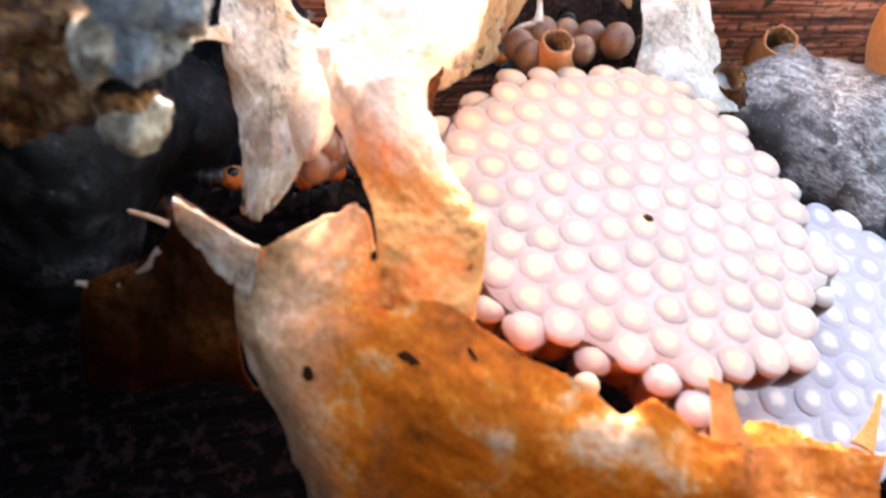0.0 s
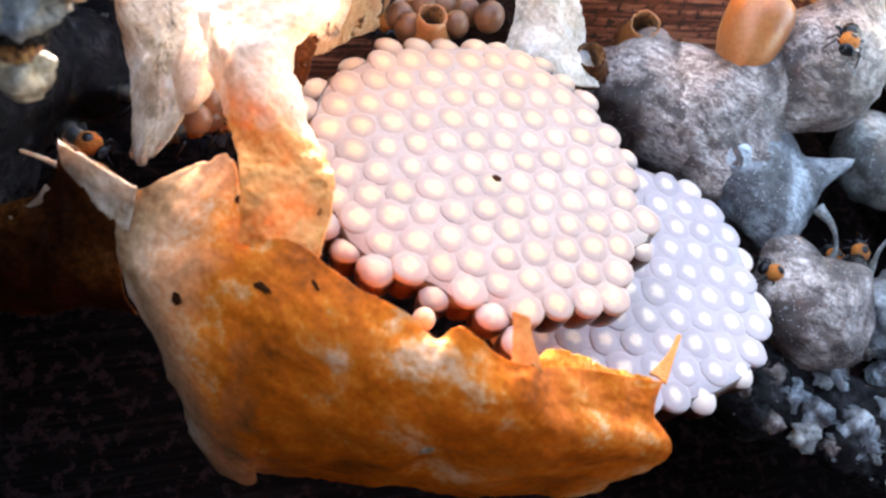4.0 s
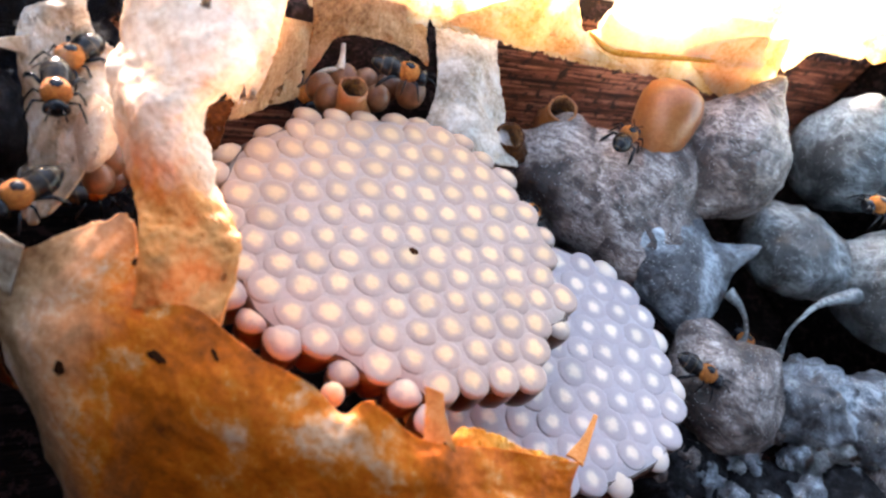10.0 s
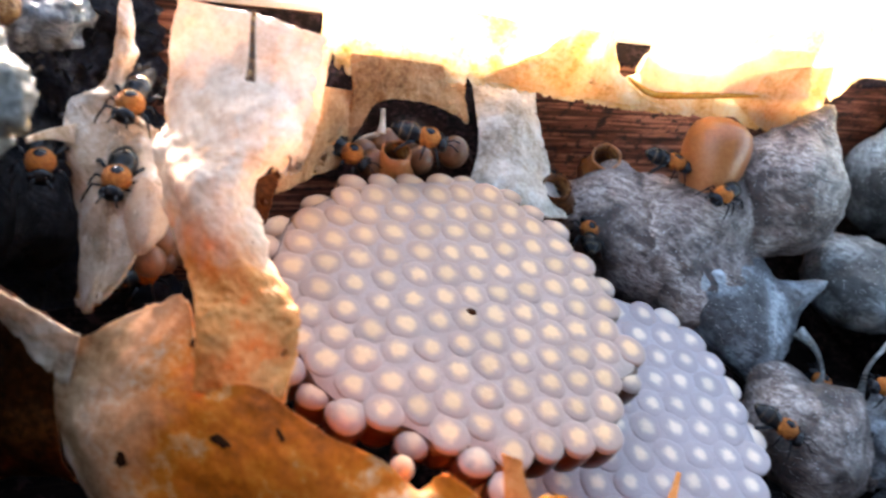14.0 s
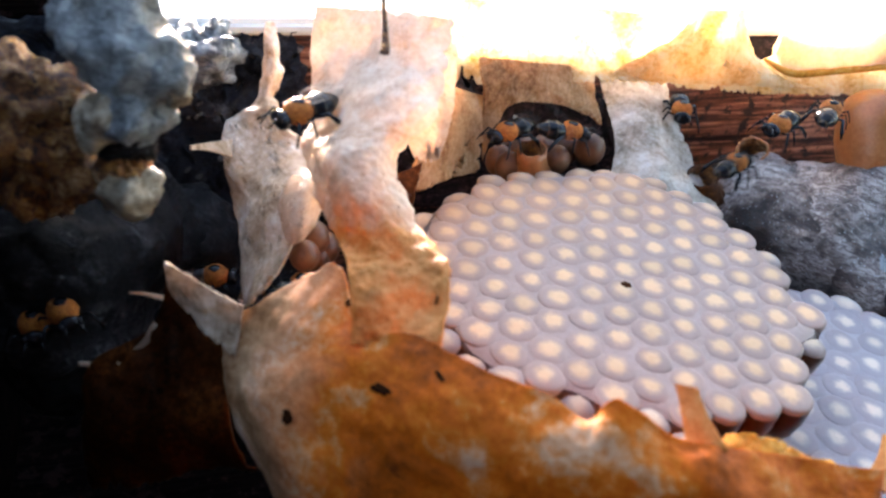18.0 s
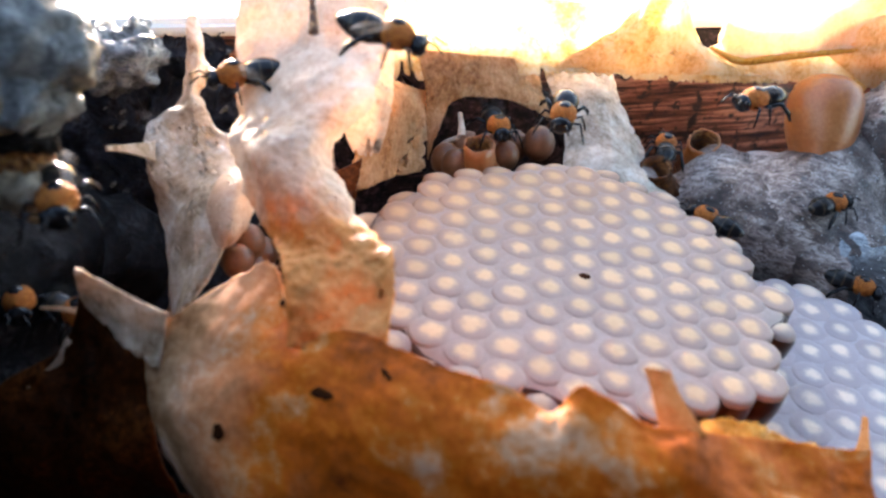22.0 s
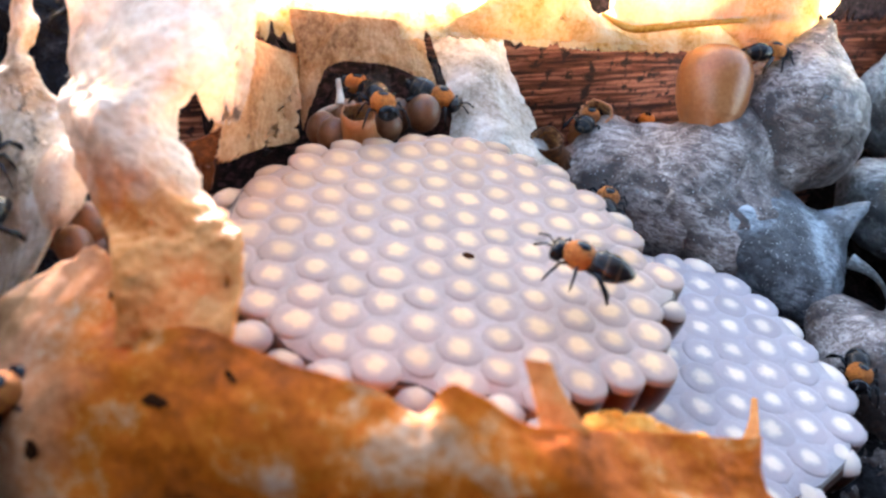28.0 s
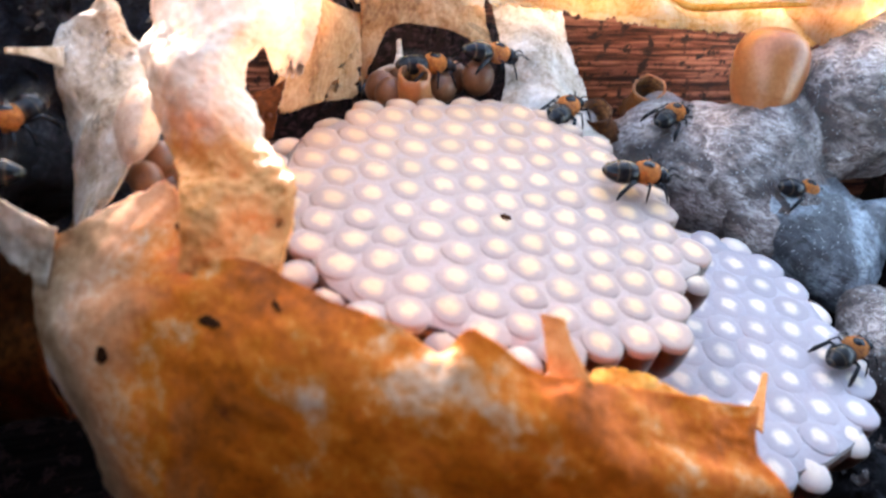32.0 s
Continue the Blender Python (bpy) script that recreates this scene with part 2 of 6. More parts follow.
def speckled(name, stops, rough, s1=120.0, s2=1500.0, bm=0.3):
    m, tree, b = mat(name, stops[0][1], rough)
    co = coords(tree)
    a = node(tree, "ShaderNodeTexNoise", [("Vector", co)], Scale=s1, Detail=4.0)
    c = node(tree, "ShaderNodeTexNoise", [("Vector", co)], Scale=s2, Detail=4.0, Roughness=0.65)
    info = tree.nodes.new("ShaderNodeObjectInfo")
    mix = node(tree, "ShaderNodeMix", [("A", a.outputs[0]), ("B", c.outputs[0])])
    mix.inputs["Factor"].default_value = 0.4
    add = node(tree, "ShaderNodeMath", [(0, info.outputs["Random"])])
    add.operation = "MULTIPLY_ADD"
    add.inputs[1].default_value = 0.16
    tree.links.new(mix.outputs[0], add.inputs[2])
    sub = node(tree, "ShaderNodeMath", [(0, add.outputs[0])])
    sub.operation = "SUBTRACT"
    sub.inputs[1].default_value = 0.08
    tree.links.new(ramp(tree, sub.outputs[0], stops), b.inputs["Base Color"])
    bump(tree, b, mix.outputs[0], bm, 0.0003)
    return m


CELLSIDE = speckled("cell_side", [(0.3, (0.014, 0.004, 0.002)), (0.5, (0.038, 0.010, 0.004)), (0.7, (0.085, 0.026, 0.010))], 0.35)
LOOSECELL = speckled("brown_cell", [(0.3, (0.06, 0.020, 0.007)), (0.5, (0.14, 0.052, 0.020)), (0.7, (0.25, 0.11, 0.05))], 0.45)
FILM = speckled("comb_wax", [(0.3, (0.23, 0.159, 0.130)), (0.5, (0.29, 0.203, 0.168)), (0.7, (0.36, 0.26, 0.22))], 0.5)


def cap_material(name, inner, outer, tan, rim):
    """Capped cell: a tan wax dome that thins into the lavender wax round it; warm light on the comb's back is painted
    in as browner cells.
    """
    m, tree, b = mat(name, (0.6, 0.4, 0.25), 0.5)
    b.inputs["Specular IOR Level"].default_value = 0.3
    co = coords(tree)
    flat = node(tree, "ShaderNodeVectorMath", [(0, co)])
    flat.operation = "MULTIPLY"
    flat.inputs[1].default_value = (1, 1, 0)
    far = node(tree, "ShaderNodeVectorMath", [(0, flat.outputs[0])])
    far.operation = "LENGTH"
    info = tree.nodes.new("ShaderNodeObjectInfo")
    shift = node(tree, "ShaderNodeVectorMath", [(0, co), (1, info.outputs["Location"])])
    shift.operation = "ADD"
    n = node(tree, "ShaderNodeTexNoise", [("Vector", shift.outputs[0])], Scale=700.0, Detail=4.0, Roughness=0.65)
    wob = node(tree, "ShaderNodeMath", [(0, n.outputs[0]), (2, far.outputs["Value"])])
    wob.operation = "MULTIPLY_ADD"
    wob.inputs[1].default_value = 0.22 * U
    share = node(tree, "ShaderNodeMapRange", [("Value", wob.outputs[0])], From_Min=inner * U, From_Max=outer * U)
    share.interpolation_type = "SMOOTHSTEP"
    tone = node(tree, "ShaderNodeMath", [(0, n.outputs[0]), (1, info.outputs["Random"])])
    tone.operation = "ADD"
    mix = node(tree, "ShaderNodeMix")
    mix.data_type = "RGBA"
    tree.links.new(share.outputs[0], mix.inputs[0])
    tree.links.new(ramp(tree, tone.outputs[0], [(0.4, tuple(0.90 * c for c in tan)), (0.8, tan), (1.0, tuple(1.12 * c for c in tan))]), mix.inputs[6])
    tree.links.new(ramp(tree, tone.outputs[0], [(0.4, tuple(0.92 * c for c in rim)), (0.8, rim), (1.0, tuple(1.08 * c for c in rim))]), mix.inputs[7])
    # Warm light through the sheets, painted as brown that grows towards the back.
    back = node(tree, "ShaderNodeVectorMath", [(0, info.outputs["Location"])])
    back.operation = "DOT_PRODUCT"
    back.inputs[1].default_value = (-0.8, 0.6, 0)
    old = node(tree, "ShaderNodeMapRange", [("Value", back.outputs["Value"])], From_Min=0.8 * U, From_Max=4.2 * U, To_Max=0.65)
    warmed = node(tree, "ShaderNodeMix")
    warmed.data_type = "RGBA"
    tree.links.new(old.outputs[0], warmed.inputs[0])
    tree.links.new(mix.outputs[2], warmed.inputs[6])
    warmed.inputs[7].default_value = (0.46, 0.25, 0.12, 1)
    tree.links.new(warmed.outputs[2], b.inputs["Base Color"])
    b.inputs["Subsurface Weight"].default_value, b.inputs["Subsurface Scale"].default_value = 0.3, 0.0010
    b.inputs["Subsurface Radius"].default_value = (1.0, 0.8, 0.65)
    bump(tree, b, n.outputs[0], 0.3, 0.0002)
    return m


CAP = cap_material("cell_cap", 0.17, 0.31, (0.60, 0.385, 0.215), (0.31, 0.217, 0.180))
RIMCAP = cap_material("edge_cap", 0.16, 0.33, (0.52, 0.375, 0.255), (0.28, 0.21, 0.188))
# Paler copies for the lower comb, with its sky light in the colour.
SKYCAP = cap_material("pale_cap", 0.16, 0.30, (0.70, 0.58, 0.46), (0.35, 0.30, 0.305))
SKYRIM = cap_material("pale_edge_cap", 0.16, 0.35, (0.70, 0.57, 0.45), (0.54, 0.44, 0.39))
SKYFILM = speckled("pale_comb_wax", [(0.3, (0.28, 0.24, 0.245)), (0.5, (0.34, 0.29, 0.30)), (0.7, (0.42, 0.37, 0.38))], 0.5)
EGG = speckled("pot_ochre", [(0.3, (0.24, 0.072, 0.018)), (0.5, (0.36, 0.125, 0.036)), (0.7, (0.48, 0.21, 0.08))], 0.35)
PIT, _, pb = mat("dark_pit", (0.035, 0.012, 0.005), 0.9)
pb.inputs["Specular IOR Level"].default_value = 0.0


def wood_material(name, stops, shine=0.4):
    m, tree, b = mat(name, stops[0][1], 0.6)
    co = coords(tree)
    mp = node(tree, "ShaderNodeMapping", [("Vector", co)])
    mp.inputs["Scale"].default_value = (45, 1100, 1100)
    g = node(tree, "ShaderNodeTexNoise", [("Vector", mp.outputs[0])], Scale=1.0, Detail=6.0, Roughness=0.65)
    col = ramp(tree, g.outputs[0], stops)
    sp = node(tree, "ShaderNodeTexNoise", [("Vector", co)], Scale=380.0, Detail=7.0, Roughness=0.7)
    mask = ramp(tree, sp.outputs[0], [(0.535, (0, 0, 0)), (0.57, (1, 1, 1))])
    mix = node(tree, "ShaderNodeMix")
    mix.data_type = "RGBA"
    tree.links.new(mask, mix.inputs[0])
    tree.links.new(col, mix.inputs[6])
    b.inputs["Specular IOR Level"].default_value = shine
    mix.inputs[7].default_value = (0.02, 0.012, 0.012, 1)
    tree.links.new(mix.outputs[2], b.inputs["Base Color"])
    bump(tree, b, g.outputs[0], 0.6, 0.0004)
    return m


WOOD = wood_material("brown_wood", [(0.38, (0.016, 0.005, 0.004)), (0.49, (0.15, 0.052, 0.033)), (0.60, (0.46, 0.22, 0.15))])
# Near-black wood: the shade inside the hive is put into its colour.
SHADEWOOD = wood_material("shade_wood", [(0.35, (0.0015, 0.0012, 0.0012)), (0.5, (0.004, 0.003, 0.003)), (0.66, (0.010, 0.008, 0.007))], 0.02)
# Near-black wood, for the painted wall shade and the ragged top band.
NEARBLACK = wood_material("near_black_wood", [(0.40, (0.003, 0.002, 0.003)), (0.5, (0.014, 0.008, 0.010)), (0.60, (0.07, 0.04, 0.045))], 0.2)
WHITE = speckled("pale_board", [(0.3, (0.62, 0.60, 0.56)), (0.5, (0.76, 0.74, 0.70)), (0.7, (0.84, 0.83, 0.80))], 0.6)
EARTH = speckled("pale_ground", [(0.3, (0.40, 0.37, 0.33)), (0.5, (0.52, 0.49, 0.45)), (0.7, (0.62, 0.60, 0.56))], 0.9, 3.0, 60.0)


# ---- building helpers ----
def shaped(name, verts, faces, material, parent=None, label="", at=(0, 0, 0), smooth=True, slots=None):
    """One mesh object from places in plan units, seated at the place at."""
    me = bpy.data.meshes.new(name)
    me.from_pydata([((v[0] - at[0]) * U, (v[1] - at[1]) * U, (v[2] - at[2]) * U) for v in verts], [], faces)
    for m in material if isinstance(material, (list, tuple)) else [material]:
        me.materials.append(m)
    if slots:
        me.polygons.foreach_set("material_index", slots)
    me.polygons.foreach_set("use_smooth", [smooth] * len(me.polygons))
    me.update()
    ob = new(name, me)
    ob.location = Vector(at) * U
    if parent:
        ob.parent = parent
    if label:
        ob["label"] = label
    return ob


def spline(p, t):
    """A place on the smooth curve through the rows p, t from 0 to 1."""
    p = np.asarray(p, float)
    s = t * (len(p) - 1)
    i = min(int(s), len(p) - 2)
    f = s - i
    a, b = p[i], p[i + 1]
    z, c = p[max(i - 1, 0)], p[min(i + 2, len(p) - 1)]
    return 0.5 * (2 * b * 0 + 2 * a + (b - z) * f + (2 * z - 5 * a + 4 * b - c) * f * f + (3 * a - z - 3 * b + c) * f**3)


def sheet(name, rows, material, parent=None, label="", nu=40, nv=24, thick=0.035, crumple=0.08, torn=(0, 0, 0, 0), seed=0.0, at=None, fray=1.0):
    """A crumpled thin sheet over a net of places; torn: how far its top, bottom, left and right edges are ragged (share of its size)."""
    rows = np.asarray(rows, float)
    grid = np.zeros((nv + 1, nu + 1, 3))
    for j in range(nu + 1):
        for i in range(nv + 1):
            u, v = j / nu, i / nv
            def rag(k, x):
                return abs(noise.noise((x * 9 * fray + 7.3 * k + seed, seed, 0.3)) + 0.6 * noise.noise((x * 31 * fray + k, seed, 2.1)) + 0.35 * noise.noise((x * 83 * fray + k, seed, 4.7)))
            v = torn[0] * rag(1, u) + v * (1 - torn[0] * rag(1, u) - torn[1] * rag(2, u))
            u = torn[2] * rag(3, i / nv) + u * (1 - torn[2] * rag(3, i / nv) - torn[3] * rag(4, i / nv))
            grid[i, j] = spline([spline(r, min(max(u, 0), 1)) for r in rows], min(max(v, 0), 1))
    dv, du = np.gradient(grid, axis=0), np.gradient(grid, axis=1)
    nrm = np.cross(du, dv)
    nrm /= np.linalg.norm(nrm, axis=2, keepdims=True) + 1e-9
    bend = np.array([[noise.fractal(tuple(p * 1.1 + seed), 0.8, 2.2, 4) for p in r] for r in grid])
    fine = np.array([[noise.fractal(tuple(p * 4.3 + seed), 0.9, 2.1, 3) for p in r] for r in grid])
    grid = grid + nrm * (crumple * (bend + 0.16 * fine))[..., None]
    top, low = grid + nrm * thick / 2, grid - nrm * thick / 2
    w, count = nu + 1, (nu + 1) * (nv + 1)
    verts = np.concatenate([top.reshape(-1, 3), low.reshape(-1, 3)])
    faces = []
    for i in range(nv):
        for j in range(nu):
            a = i * w + j
            faces += [(a, a + 1, a + w + 1, a + w), (count + a, count + a + w, count + a + w + 1, count + a + 1)]
    ring = [j for j in range(nu)] + [i * w + nu for i in range(nv)] + [nv * w + j for j in range(nu, 0, -1)] + [i * w for i in range(nv, 0, -1)]
    for a, b in zip(ring, ring[1:] + ring[:1]):
        faces.append((a, count + a, count + b, b))
    if at is None:
        at = tuple(verts[:, k].mean() for k in (0, 1)) + (float(verts[:, 2].min()),)
    return shaped(name, verts, faces, material, parent, label, at)


def lathe(profile, n=12, top=True, bottom=True):
    """Verts and faces of a turned shape; profile: radius and height, from below."""
    verts, faces = [], []
    for r, z in profile:
        verts += [(r * math.cos(2 * math.pi * k / n), r * math.sin(2 * math.pi * k / n), z) for k in range(n)]
    for i in range(len(profile) - 1):
        for k in range(n):
            a, b = i * n + k, i * n + (k + 1) % n
            faces.append((a, b, b + n, a + n))
    if top:
        faces.append(tuple(range((len(profile) - 1) * n, len(profile) * n)))
    if bottom:
        faces.append(tuple(range(n - 1, -1, -1)))
    return verts, faces


def tube(points, radii, n=8):
    """Verts and faces of a bent tapering rod through the points."""
    p = [Vector(q) for q in points]
    verts, faces = [], []
    for i, q in enumerate(p):
        way = (p[min(i + 1, len(p) - 1)] - p[max(i - 1, 0)]).normalized()
        side = way.cross(Vector((0.31, 0.22, 0.92))).normalized()
        up = side.cross(way)
        verts += [tuple(q + radii[i] * (side * math.cos(2 * math.pi * k / n) + up * math.sin(2 * math.pi * k / n))) for k in range(n)]
    for i in range(len(p) - 1):
        for k in range(n):
            a, b = i * n + k, i * n + (k + 1) % n
            faces.append((a, b, b + n, a + n))
    faces += [tuple(range(n - 1, -1, -1)), tuple(range((len(p) - 1) * n, len(p) * n))]
    return verts, faces


def ball(level):
    bm = bmesh.new()
    bmesh.ops.create_icosphere(bm, subdivisions=level, radius=1)
    verts, faces = [tuple(v.co) for v in bm.verts], [tuple(v.index for v in f.verts) for f in bm.faces]
    bm.free()
    return np.array(verts), faces


def thing(name, at, label, category, group=""):
    ob = new(name)
    ob.empty_display_size = 0.002
    ob.location = Vector(at) * U
    return tagged(ob, label, category, group)


# ---- the hive box ----
def slab(name, a0, a1, b0, b1, z0, z1, material, parent=None, label="", bevel=0.08):
    """A board in the box's own directions: a along the back wall, b away behind it."""
    bm = bmesh.new()
    bmesh.ops.create_cube(bm, size=1)
    for v in bm.verts:
        v.co = Vector(((a0 + a1) / 2 + v.co.x * (a1 - a0), (b0 + b1) / 2 + v.co.y * (b1 - b0), (z0 + z1) / 2 + v.co.z * (z1 - z0))) * U
    bmesh.ops.bevel(bm, geom=bm.edges[:], offset=bevel * U, segments=2, affect="EDGES")
    me = bpy.data.meshes.new(name)
    bm.to_mesh(me)
    bm.free()
    me.materials.append(material)
    ob = new(name, me)
    ob.matrix_world = Matrix(((0.755, -0.656, 0, 0), (0.656, 0.755, 0, 0), (0, 0, 1, 0), (0, 0, 0, 1)))
    if label:
        ob["label"] = label
    return ob


tagged(slab("wall_back", -10, 17, 6.5, 8.5, -7, 0.92, WOOD), "red-brown weathered wooden back wall of the hive", "wall", kind="structure")
# Block added on the wall to make the left end dark.
tagged(slab("wall_corner", -10, -6.9, 6.5, 8.5, 0.92, 6, SHADEWOOD), "added dark block that shades the left end of the back wall", "wall", kind="structure")
# Raised well above the back wall to keep light off the left.
tagged(slab("wall_left", -12, -10.02, -17, 8.5, -7, 6, SHADEWOOD), "near-black wooden side wall of the hive, its shade put into the colour", "wall", kind="structure")
tagged(slab("wall_right", 17.02, 19, -17, 8.5, -7, 1.5, SHADEWOOD), "near-black wooden side wall of the hive, its shade put into the colour", "wall", kind="structure")
# Out of view and extra tall, to cut the light from the front.
tagged(slab("wall_front", -12, 19, -19, -17.02, -7, 16, SHADEWOOD), "unseen near-black front wall of the hive, raised to block light", "wall", kind="structure")
tagged(slab("floor", -12, 19, -17, 8.5, -8, -7.02, SHADEWOOD), "near-black wooden floor of the hive, its shade put into the colour", "floor", kind="structure")
# Unseen lid, added so that light enters only from the back.
tagged(slab("lid", -12, 19, -19, -2.5, 13.5, 14.5, SHADEWOOD), "unseen dark lid added above the hive to block light", "lid", kind="structure")
tagged(slab("rim_board", -6.85, 17, 6.3, 16, 0.94, 1.28, WHITE, bevel=0.12), "sunlit pale board on top of the back wall", "board", kind="structure")
# Unseen ground, added only for the light it throws back.
gm = bpy.data.meshes.new("ground")
gm.from_pydata([(-1.2, -1.2, -0.07), (1.2, -1.2, -0.07), (1.2, 1.2, -0.07), (-1.2, 1.2, -0.07)], [], [(0, 1, 2, 3)])
gm.materials.append(EARTH)
tagged(new("ground", gm), "unseen pale sunlit ground round the hive, added to bounce light", "ground", kind="structure")

# ---- brood combs ----
UPPER_EDGE = [(-1.25, 3.45), (-0.35, 3.45), (0.9, 3.15), (1.65, 2.72), (2.2, 2.2), (2.55, 1.5), (2.98, 1.15), (3.15, 0.62), (2.78, -0.02), (3.02, -0.6), (2.95, -1.12), (2.35, -1.65), (1.75, -2.1), (1.75, -2.65), (1.0, -2.5), (0.45, -2.8), (0.0, -2.75), (-0.9, -3.0), (-1.6, -2.85), (-2.5, -2.2), (-3.4, -1.0), (-3.65, -0.1), (-3.4, 0.85), (-3.05, 1.5), (-2.4, 2.3), (-1.75, 2.95)]
LOWER_EDGE = [(3.3, 4.5), (4.0, 4.45), (4.65, 4.1), (5.2, 3.75), (5.75, 2.95), (6.25, 2.1), (6.25, 1.35), (6.28, 0.6), (6.1, 0.2), (5.65, -0.45), (4.9, -1.2), (3.6, -1.9), (1.6, -1.9), (0.0, -0.4), (0.2, 2.0), (1.2, 3.4), (2.3, 4.3)]


def inside(p, edge):
    """How far the place lies within the outline (below 0: outside)."""
    q, best, odd = Vector(p[:2]), 1e9, False
    for a, b in zip(edge, edge[1:] + edge[:1]):
        a, b = Vector(a), Vector(b)
        f = min(1, max(0, (q - a).dot(b - a) / (b - a).length_squared))
        best = min(best, (q - a - (b - a) * f).length)
        if (a.y > q.y) != (b.y > q.y) and q.x < a.x + (q.y - a.y) / (b.y - a.y) * (b.x - a.x):
            odd = not odd
    return best if odd else -best


def cell_mesh(name, r, h, seed, rim, caps):
    """One capped cell; rim: a cell of the comb's edge, with a fuller dome on a bare brown cup."""
    rnd = random.Random(seed)
    cup = [(r * 0.34, -h), (r * 0.72, -h + 0.06), (r * 1.0, -h * 0.72), (r * 1.13, -h * 0.46), (r * 1.14, -0.27)]
    if rim:
        prof = cup + [(r * 1.13, -0.16), (r * 1.09, -0.105), (r * 1.02, -0.070), (r * 0.86, -0.040), (r * 0.62, -0.020), (r * 0.40, -0.008), (r * 0.18, -0.002)]
    else:
        prof = cup + [(r * 1.14, -0.11), (r * 1.12, -0.034), (r * 0.98, -0.020), (r * 0.82, -0.013), (r * 0.62, -0.008), (r * 0.40, -0.004), (r * 0.18, -0.001)]
    n = 16
    v, f = lathe(prof, n)
    tilt = [rnd.uniform(-0.05, 0.05) if rim else rnd.uniform(-0.012, 0.012) for _ in range(2)]
    wave = [rnd.uniform(0, 6.3) for _ in range(2)]
    w = []
    for k, (x, y, z) in enumerate(v):
        a = math.atan2(y, x)
        g = 1 + 0.045 * math.sin(2 * a + wave[0]) + 0.03 * math.sin(3 * a + wave[1]) + rnd.uniform(-0.012, 0.012)
        w.append((x * g, y * g, z + tilt[0] * x + tilt[1] * y + rnd.uniform(-0.004, 0.004)))
    slots = [0 if k < n * (6 if rim else 5) else 1 for k in range(len(f))]
    slots[-2], slots[-1] = 1, 0
    ob = shaped(name, w, f, [CELLSIDE, caps[1] if rim else caps[0]], slots=slots)
    me = ob.data
    bpy.data.objects.remove(ob)
    return me


def comb(edge, z, along, across, start, label, seed, caps, dome=0.0, h=0.80):
    """A disc of cells on a bent hexagonal net; along and across are the net's two steps."""
    rnd = random.Random(seed)
    cx, cy = (sum(p[k] for p in edge) / len(edge) for k in (0, 1))
    reach = max(math.hypot(p[0] - cx, p[1] - cy) for p in edge)
    r = 0.5 * (Vector(along).length + Vector(across).length) / 2
    full, rims = [cell_mesh("brood_cell", r, h, seed * 10 + k, False, caps) for k in range(6)], [cell_mesh("edge_cell", r, h, seed * 10 + 50 + k, True, caps) for k in range(4)]
    ob = thing("brood_comb", (cx, cy, z - 1.0), label, "comb", "brood combs")
    places = []
    for i in range(-22, 23):
        for k in range(-22, 23):
            p = Vector((along[0] * i + across[0] * k + start[0], along[1] * i + across[1] * k + start[1]))
            p += Vector((noise.noise((p.x * 0.5, p.y * 0.5, seed)), noise.noise((p.x * 0.5, p.y * 0.5, seed + 9)))) * 0.11
            deep = inside(p, edge)
            if deep > 0.6 * r:
                places.append((p, deep))
    for p, deep in places:
        rim = deep < 1.45 * r
        c = new("cell", (rims if rim else full)[rnd.randrange(4 if rim else 6)])
        c.parent = ob
        far = math.hypot(p.x - cx, p.y - cy)
        lift = -dome * (far / reach) ** 2 + rnd.uniform(-0.003, 0.003) + (rnd.uniform(-0.06, 0.0) if rim else 0)
        c.location = Vector((p.x - cx + rnd.uniform(-0.02, 0.02), p.y - cy + rnd.uniform(-0.02, 0.02), 1.0 + lift)) * U
        out = Vector((p.x - cx, p.y - cy)).normalized() * (7 if rim else 0)
        lean = 4 if rim else 1
        c.rotation_euler = (radians(rnd.uniform(-lean, lean) - out.y), radians(rnd.uniform(-lean, lean) + out.x), radians(rnd.uniform(0, 360) if not rim else 0))
        s = rnd.uniform(0.93, 1.06) * (0.94 if rim else 1.0)
        c.scale = (s, s, 1)
    # the wax that fills the hollows between the caps
    n, v, f = 120, [], []
    def reach_at(w):
        lo, hi = 0.0, reach + 0.6
        for _ in range(18):
            mid = (lo + hi) / 2
            lo, hi = (mid, hi) if inside((cx + mid * math.cos(w), cy + mid * math.sin(w)), edge) > 0.8 * r else (lo, mid)
        return lo
    edge_at = [reach_at(2 * math.pi * q / n) for q in range(n)]
    levels = ((-0.021, 0.02), (-0.021, 0.2), (-0.021, 0.4), (-0.021, 0.6), (-0.022, 0.8), (-0.036, 0.93), (-0.13, 0.97), (-0.5, 0.92), (-0.6, 0.5), (-0.6, 0.02))
    for level, rr in levels:
        for q in range(n):
            w, e = 2 * math.pi * q / n, edge_at[q] * rr
            v.append((cx + e * math.cos(w), cy + e * math.sin(w), z + level - dome * (e / reach) ** 2))
    for i in range(len(levels) - 1):
        for q in range(n):
            f.append((i * n + (q + 1) % n, i * n + q, (i + 1) * n + q, (i + 1) * n + (q + 1) % n))
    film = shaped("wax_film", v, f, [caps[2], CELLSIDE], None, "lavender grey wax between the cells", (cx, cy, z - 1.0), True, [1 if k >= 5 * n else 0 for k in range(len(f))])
    film.parent, film.location = ob, (0, 0, 0)
    return ob


upper = comb(UPPER_EDGE, 0.0, (0.393, 0.360), (-0.118, 0.497), (0.268, 0.714), "upper disc of capped cream brood cells, tan and greyish", 1, (CAP, RIMCAP, FILM), 0.06)
